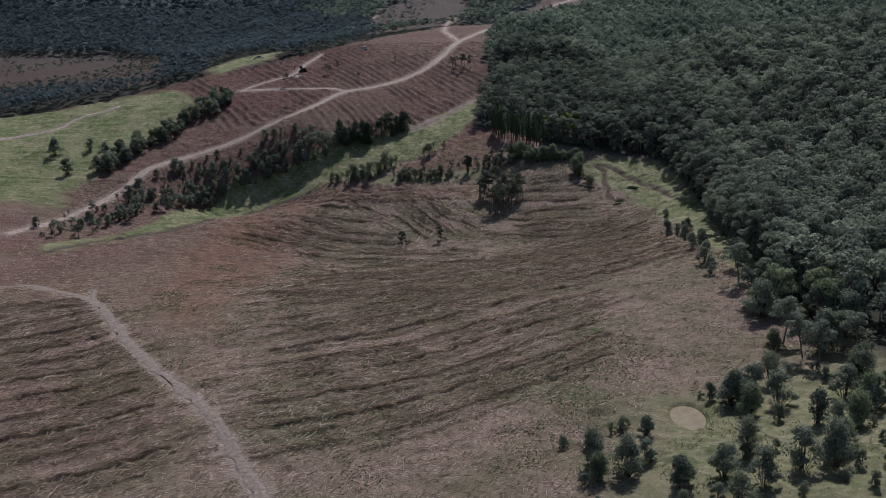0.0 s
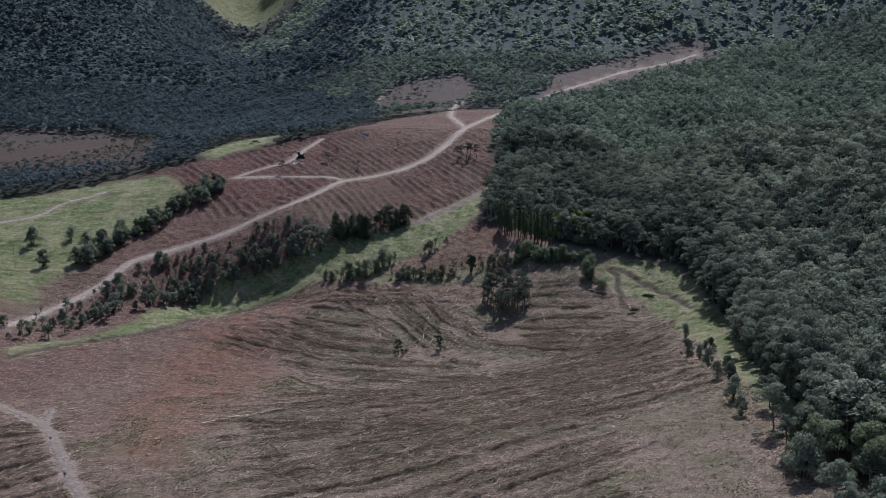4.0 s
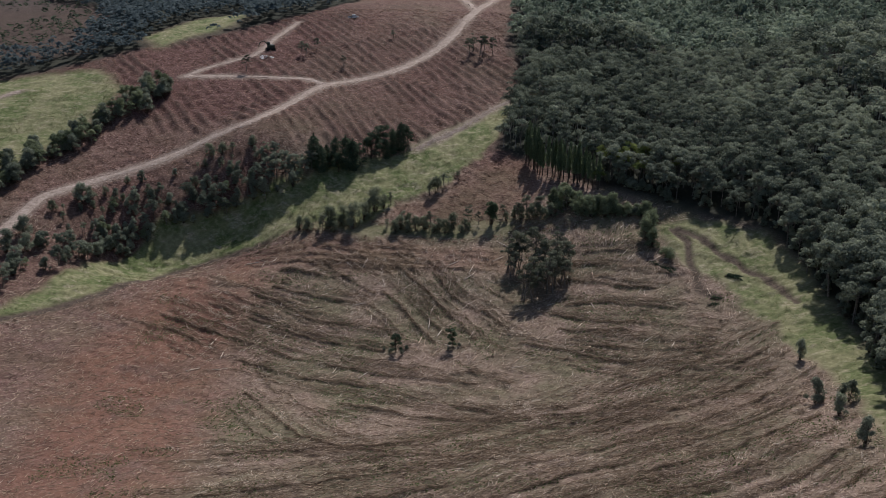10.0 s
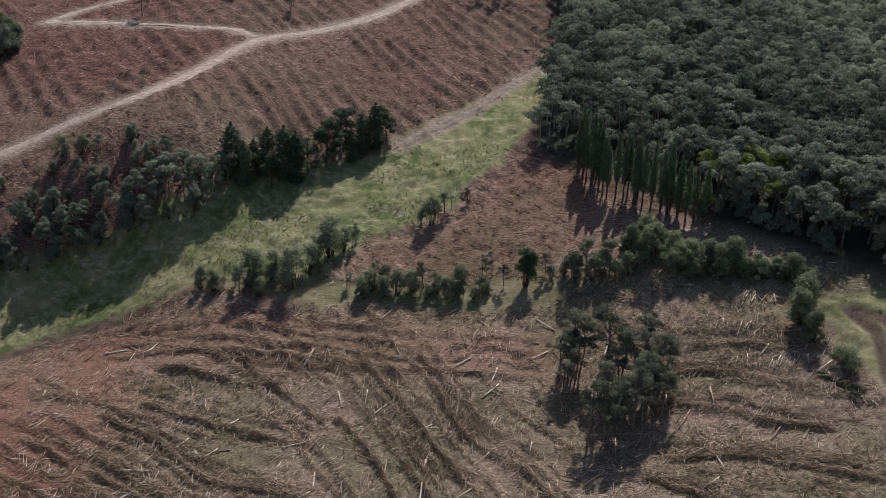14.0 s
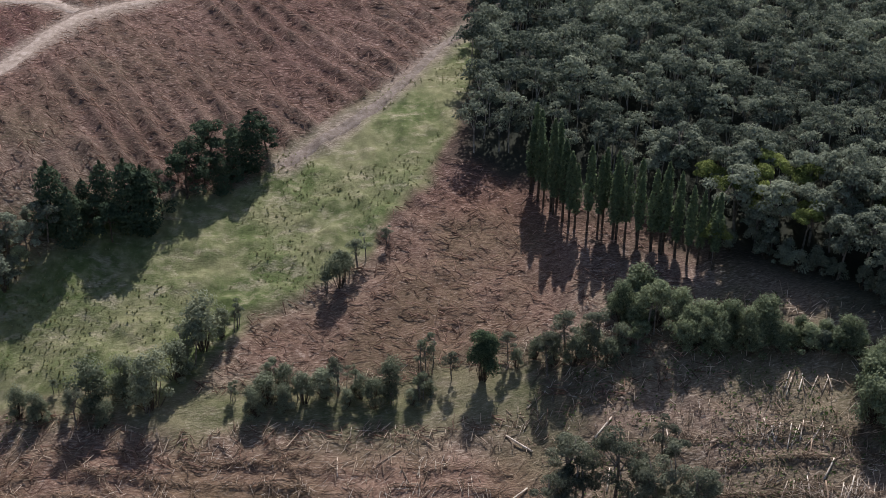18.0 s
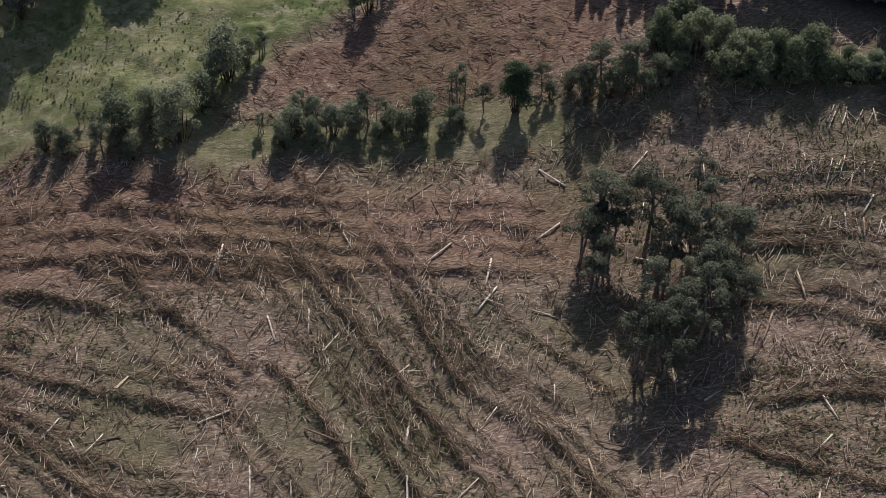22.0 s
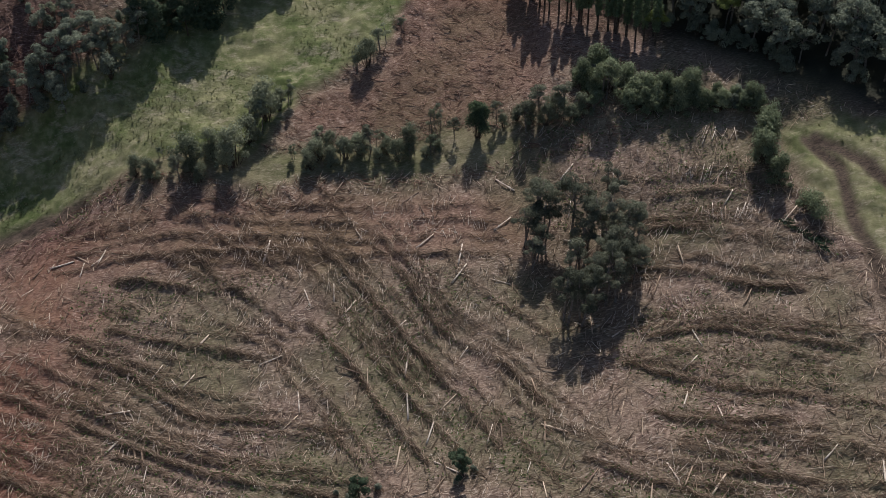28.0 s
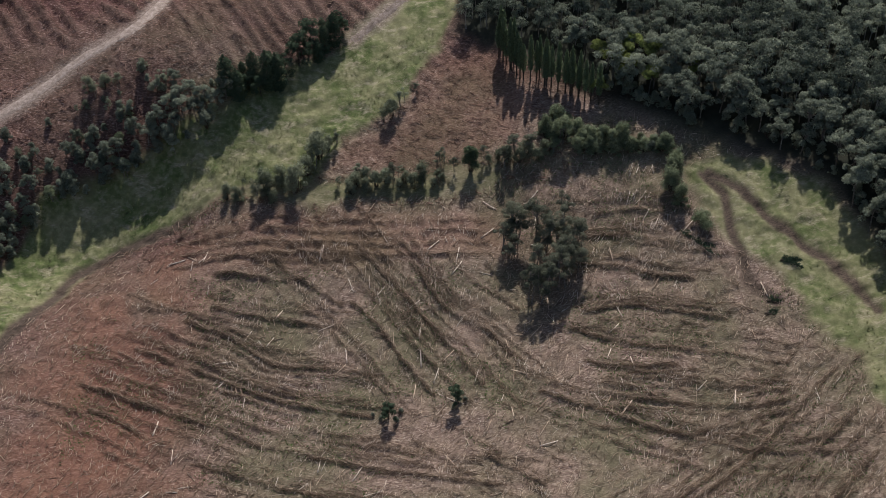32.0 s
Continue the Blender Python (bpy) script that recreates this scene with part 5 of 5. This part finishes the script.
PALE_LOGS = [make_log(rad, 310 + k, PALE_TIMBER) for k, rad in enumerate((0.024, 0.028, 0.032, 0.036))]


def lay_log(x, y, angle, length, label, group, lift=0.0, thick=1.0, kinds=None):
    a = radians(angle)
    dx, dy = math.cos(a) * length / 2, math.sin(a) * length / 2
    z0, z1 = (float(surface(np.array([x + k * dx]), np.array([y + k * dy]))[0]) for k in (-1, 1))
    ob = tagged(new("log", random.choice(kinds or LOGS)), label, "log", group)
    tilt = math.atan2(z1 - z0, length)
    ob.matrix_basis = Matrix.LocRotScale((x, y, (z0 + z1) / 2 + 0.07 + lift), Euler((0, -tilt, a)), (length, length * thick, length * thick))
    return ob


x, y = scatter(-48, 52, 272, 324, 420)
for a, b in zip(x[:260], y[:260]):
    lay_log(float(a), float(b), random.gauss(64, 20) if random.random() < 0.6 else random.uniform(0, 180), random.uniform(1.2, 3.2), "pale debarked log lying on the felled ground", "scattered logs", 0.05, 1.0, PALE_LOGS if random.random() < 0.4 else LOGS)
for cx, cy, n, width in ((34.2, 312.6, 16, 6.0), (33.8, 318.2, 14, 5.2), (36.6, 322.6, 9, 3.6)):
    for k in range(n):
        if k % 6 == 4:
            continue
        lay_log(cx + width * (k / (n - 1) - 0.5), cy + random.uniform(-0.5, 0.5) - 0.35 * (k / (n - 1) - 0.5) * width, 58 + random.gauss(0, 13) + 4 * (k // 6 % 2), random.uniform(1.4, 2.7), "pale cream log in a loose pile by the forest edge", "log piles", 0.05 * (k % 3), random.uniform(0.7, 1.15), PALE_LOGS + LOGS[2:3])
for k in range(30):
    lay_log(-43 + 0.4 * k + random.uniform(-0.2, 0.2), 196 + 0.55 * k + random.uniform(-1.6, 1.6), 70 + random.gauss(0, 10), random.uniform(2.0, 3.0), "pale log in a loose row on the slope", "log row on the slope", 0.05, 1.1, PALE_LOGS)


# ---- the pond ----
def pond():
    m, nodes, links, shader = material("muddy_water", 0.12)
    n = noise_node(nodes, links, 0.8, 3)
    links.new(ramp(nodes, links, n, [(0.3, (0.24, 0.19, 0.12)), (0.7, (0.32, 0.26, 0.17))]), shader.inputs["Base Color"])
    level = float(land(np.array([POND[0]]), np.array([POND[1]]))[0]) - 0.45
    ring = [(POND[0] + 2.4 * math.cos(a) * (1 + 0.08 * math.sin(3 * a)), POND[1] + 4.4 * math.sin(a) * (1 + 0.06 * math.cos(2 * a)), level) for a in np.linspace(0, 2 * math.pi, 40, endpoint=False)]
    verts = ring + [(x, y, z - 0.5) for x, y, z in ring]
    faces = [tuple(range(40))] + [(k, (k + 1) % 40, 40 + (k + 1) % 40, 40 + k) for k in range(40)]
    tagged(new("water", mesh_from("water", verts, faces, m, True)), "still muddy beige farm pond", "pond", kind="structure")


pond()


# ---- a puddle, machines and far clutter on the logging tracks ----
def puddle(x, y, wide, deep):
    m, nodes, links, shader = material("pale_water", 0.1)
    links.new(ramp(nodes, links, noise_node(nodes, links, 0.8, 3), [(0.3, (0.50, 0.50, 0.50)), (0.7, (0.62, 0.62, 0.62))]), shader.inputs["Base Color"])
    ang = np.linspace(0, 2 * math.pi, 32, endpoint=False)
    px, py = x + wide * np.cos(ang) * (1 + 0.15 * np.sin(3 * ang)), y + deep * np.sin(ang) * (1 + 0.1 * np.cos(2 * ang))
    z = surface(px, py) + 0.1
    verts = [tuple(v) for v in np.stack([px, py, z], 1)] + [tuple(v) for v in np.stack([px, py, z - 0.4], 1)]
    faces = [tuple(range(32))] + [(k, (k + 1) % 32, 32 + (k + 1) % 32, 32 + k) for k in range(32)]
    tagged(new("water", mesh_from("water", verts, faces, m, True)), "pale shallow puddle on the logging landing", "puddle", kind="structure")


puddle(-51.3, 415.2, 1.9, 1.6)


def box_mesh(name, x0, x1, y0, y1, z0, z1, mat, slope=0.0):
    """A bevelled block whose top is drawn in by the slope."""
    bm = bmesh.new()
    bmesh.ops.create_cube(bm, size=1.0)
    for v in bm.verts:
        top = v.co.z > 0
        v.co = Vector(((x0 + x1) / 2 + v.co.x * (x1 - x0) * (1 - slope * top), (y0 + y1) / 2 + v.co.y * (y1 - y0) * (1 - slope * top), z1 if top else z0))
    bmesh.ops.bevel(bm, geom=list(bm.edges), offset=0.06, segments=2, affect="EDGES")
    me = bpy.data.meshes.new(name)
    bm.to_mesh(me)
    bm.free()
    me.materials.append(mat)
    return me


def wheel_mesh(name, x, y, radius, width, mat):
    v, f = tube([(x, y - width / 2, radius), (x, y + width / 2, radius)], [radius, radius], 16)
    f.append(tuple(range(15, -1, -1)))
    return mesh_from(name, v, f, mat, True)


def paint(name, colour, rough):
    m, nodes, links, shader = material(name, rough)
    links.new(ramp(nodes, links, noise_node(nodes, links, 1.5, 4), [(0.3, tuple(0.75 * c for c in colour)), (0.6, colour)]), shader.inputs["Base Color"])
    return m


WHITE_PAINT, DARK_PAINT, RUBBER, GLASS = paint("white_paint", (0.8, 0.8, 0.8), 0.35), paint("dark_green_paint", (0.03, 0.045, 0.035), 0.5), paint("rubber", (0.02, 0.02, 0.02), 0.8), paint("dark_glass", (0.02, 0.025, 0.03), 0.08)


def assemble_parts(name, label, category, x, y, turn, parts):
    z = float(surface(np.array([x]), np.array([y]))[0])
    thing = tagged(new(name), label, category)
    thing.matrix_basis = Matrix.LocRotScale((x, y, z + 0.08), Euler((0, 0, radians(turn))), (0.7, 0.7, 0.7))
    for part_name, me in parts:
        ob = new(part_name, me)
        ob.parent = thing
    return thing


def ute(x, y, turn):
    parts = [("body", box_mesh("body", -2.4, 2.4, -0.9, 0.9, 0.45, 1.05, WHITE_PAINT, 0.03)), ("cab", box_mesh("cab", -0.5, 1.2, -0.82, 0.82, 1.05, 1.75, WHITE_PAINT, 0.18)),
             ("window_band", box_mesh("window_band", -0.47, 1.17, -0.84, 0.84, 1.15, 1.5, GLASS, 0.08)), ("tray", box_mesh("tray", -2.35, -0.6, -0.85, 0.85, 1.05, 1.25, DARK_PAINT, 0.02))]
    parts += [("wheel", wheel_mesh("wheel", a, b, 0.38, 0.24, RUBBER)) for a in (-1.5, 1.5) for b in (-0.85, 0.85)]
    assemble_parts("utility_vehicle", "small white utility vehicle parked on the logging track", "vehicle", x, y, turn, parts)


ute(-29.4, 454.1, 30)
boom_v, boom_f = joined_tubes([tube([(0.6, 0, 1.8), (2.6, 0, 4.0), (4.4, 0, 3.2)], [0.22, 0.2, 0.16], 6), tube([(4.4, 0, 3.2), (4.9, 0, 1.4)], [0.16, 0.12], 6)])
assemble_parts("harvester", "dark tracked timber harvester standing beside the puddle", "machine", -51.0, 421.5, 200, [
    ("body", box_mesh("body", -1.6, 1.2, -1.2, 1.2, 1.1, 2.2, DARK_PAINT, 0.06)), ("cab", box_mesh("cab", 0.1, 1.3, -1.15, 0.1, 2.2, 3.3, DARK_PAINT, 0.1)), ("window", box_mesh("window", 0.5, 1.36, -1.05, 0.0, 2.4, 3.1, GLASS, 0.05)),
    ("boom", mesh_from("boom", boom_v, boom_f, DARK_PAINT)), ("track", box_mesh("track", -1.9, 1.9, -1.35, -0.75, 0.0, 1.0, RUBBER, 0.08)), ("track", box_mesh("track", -1.9, 1.9, 0.75, 1.35, 0.0, 1.0, RUBBER, 0.08))])
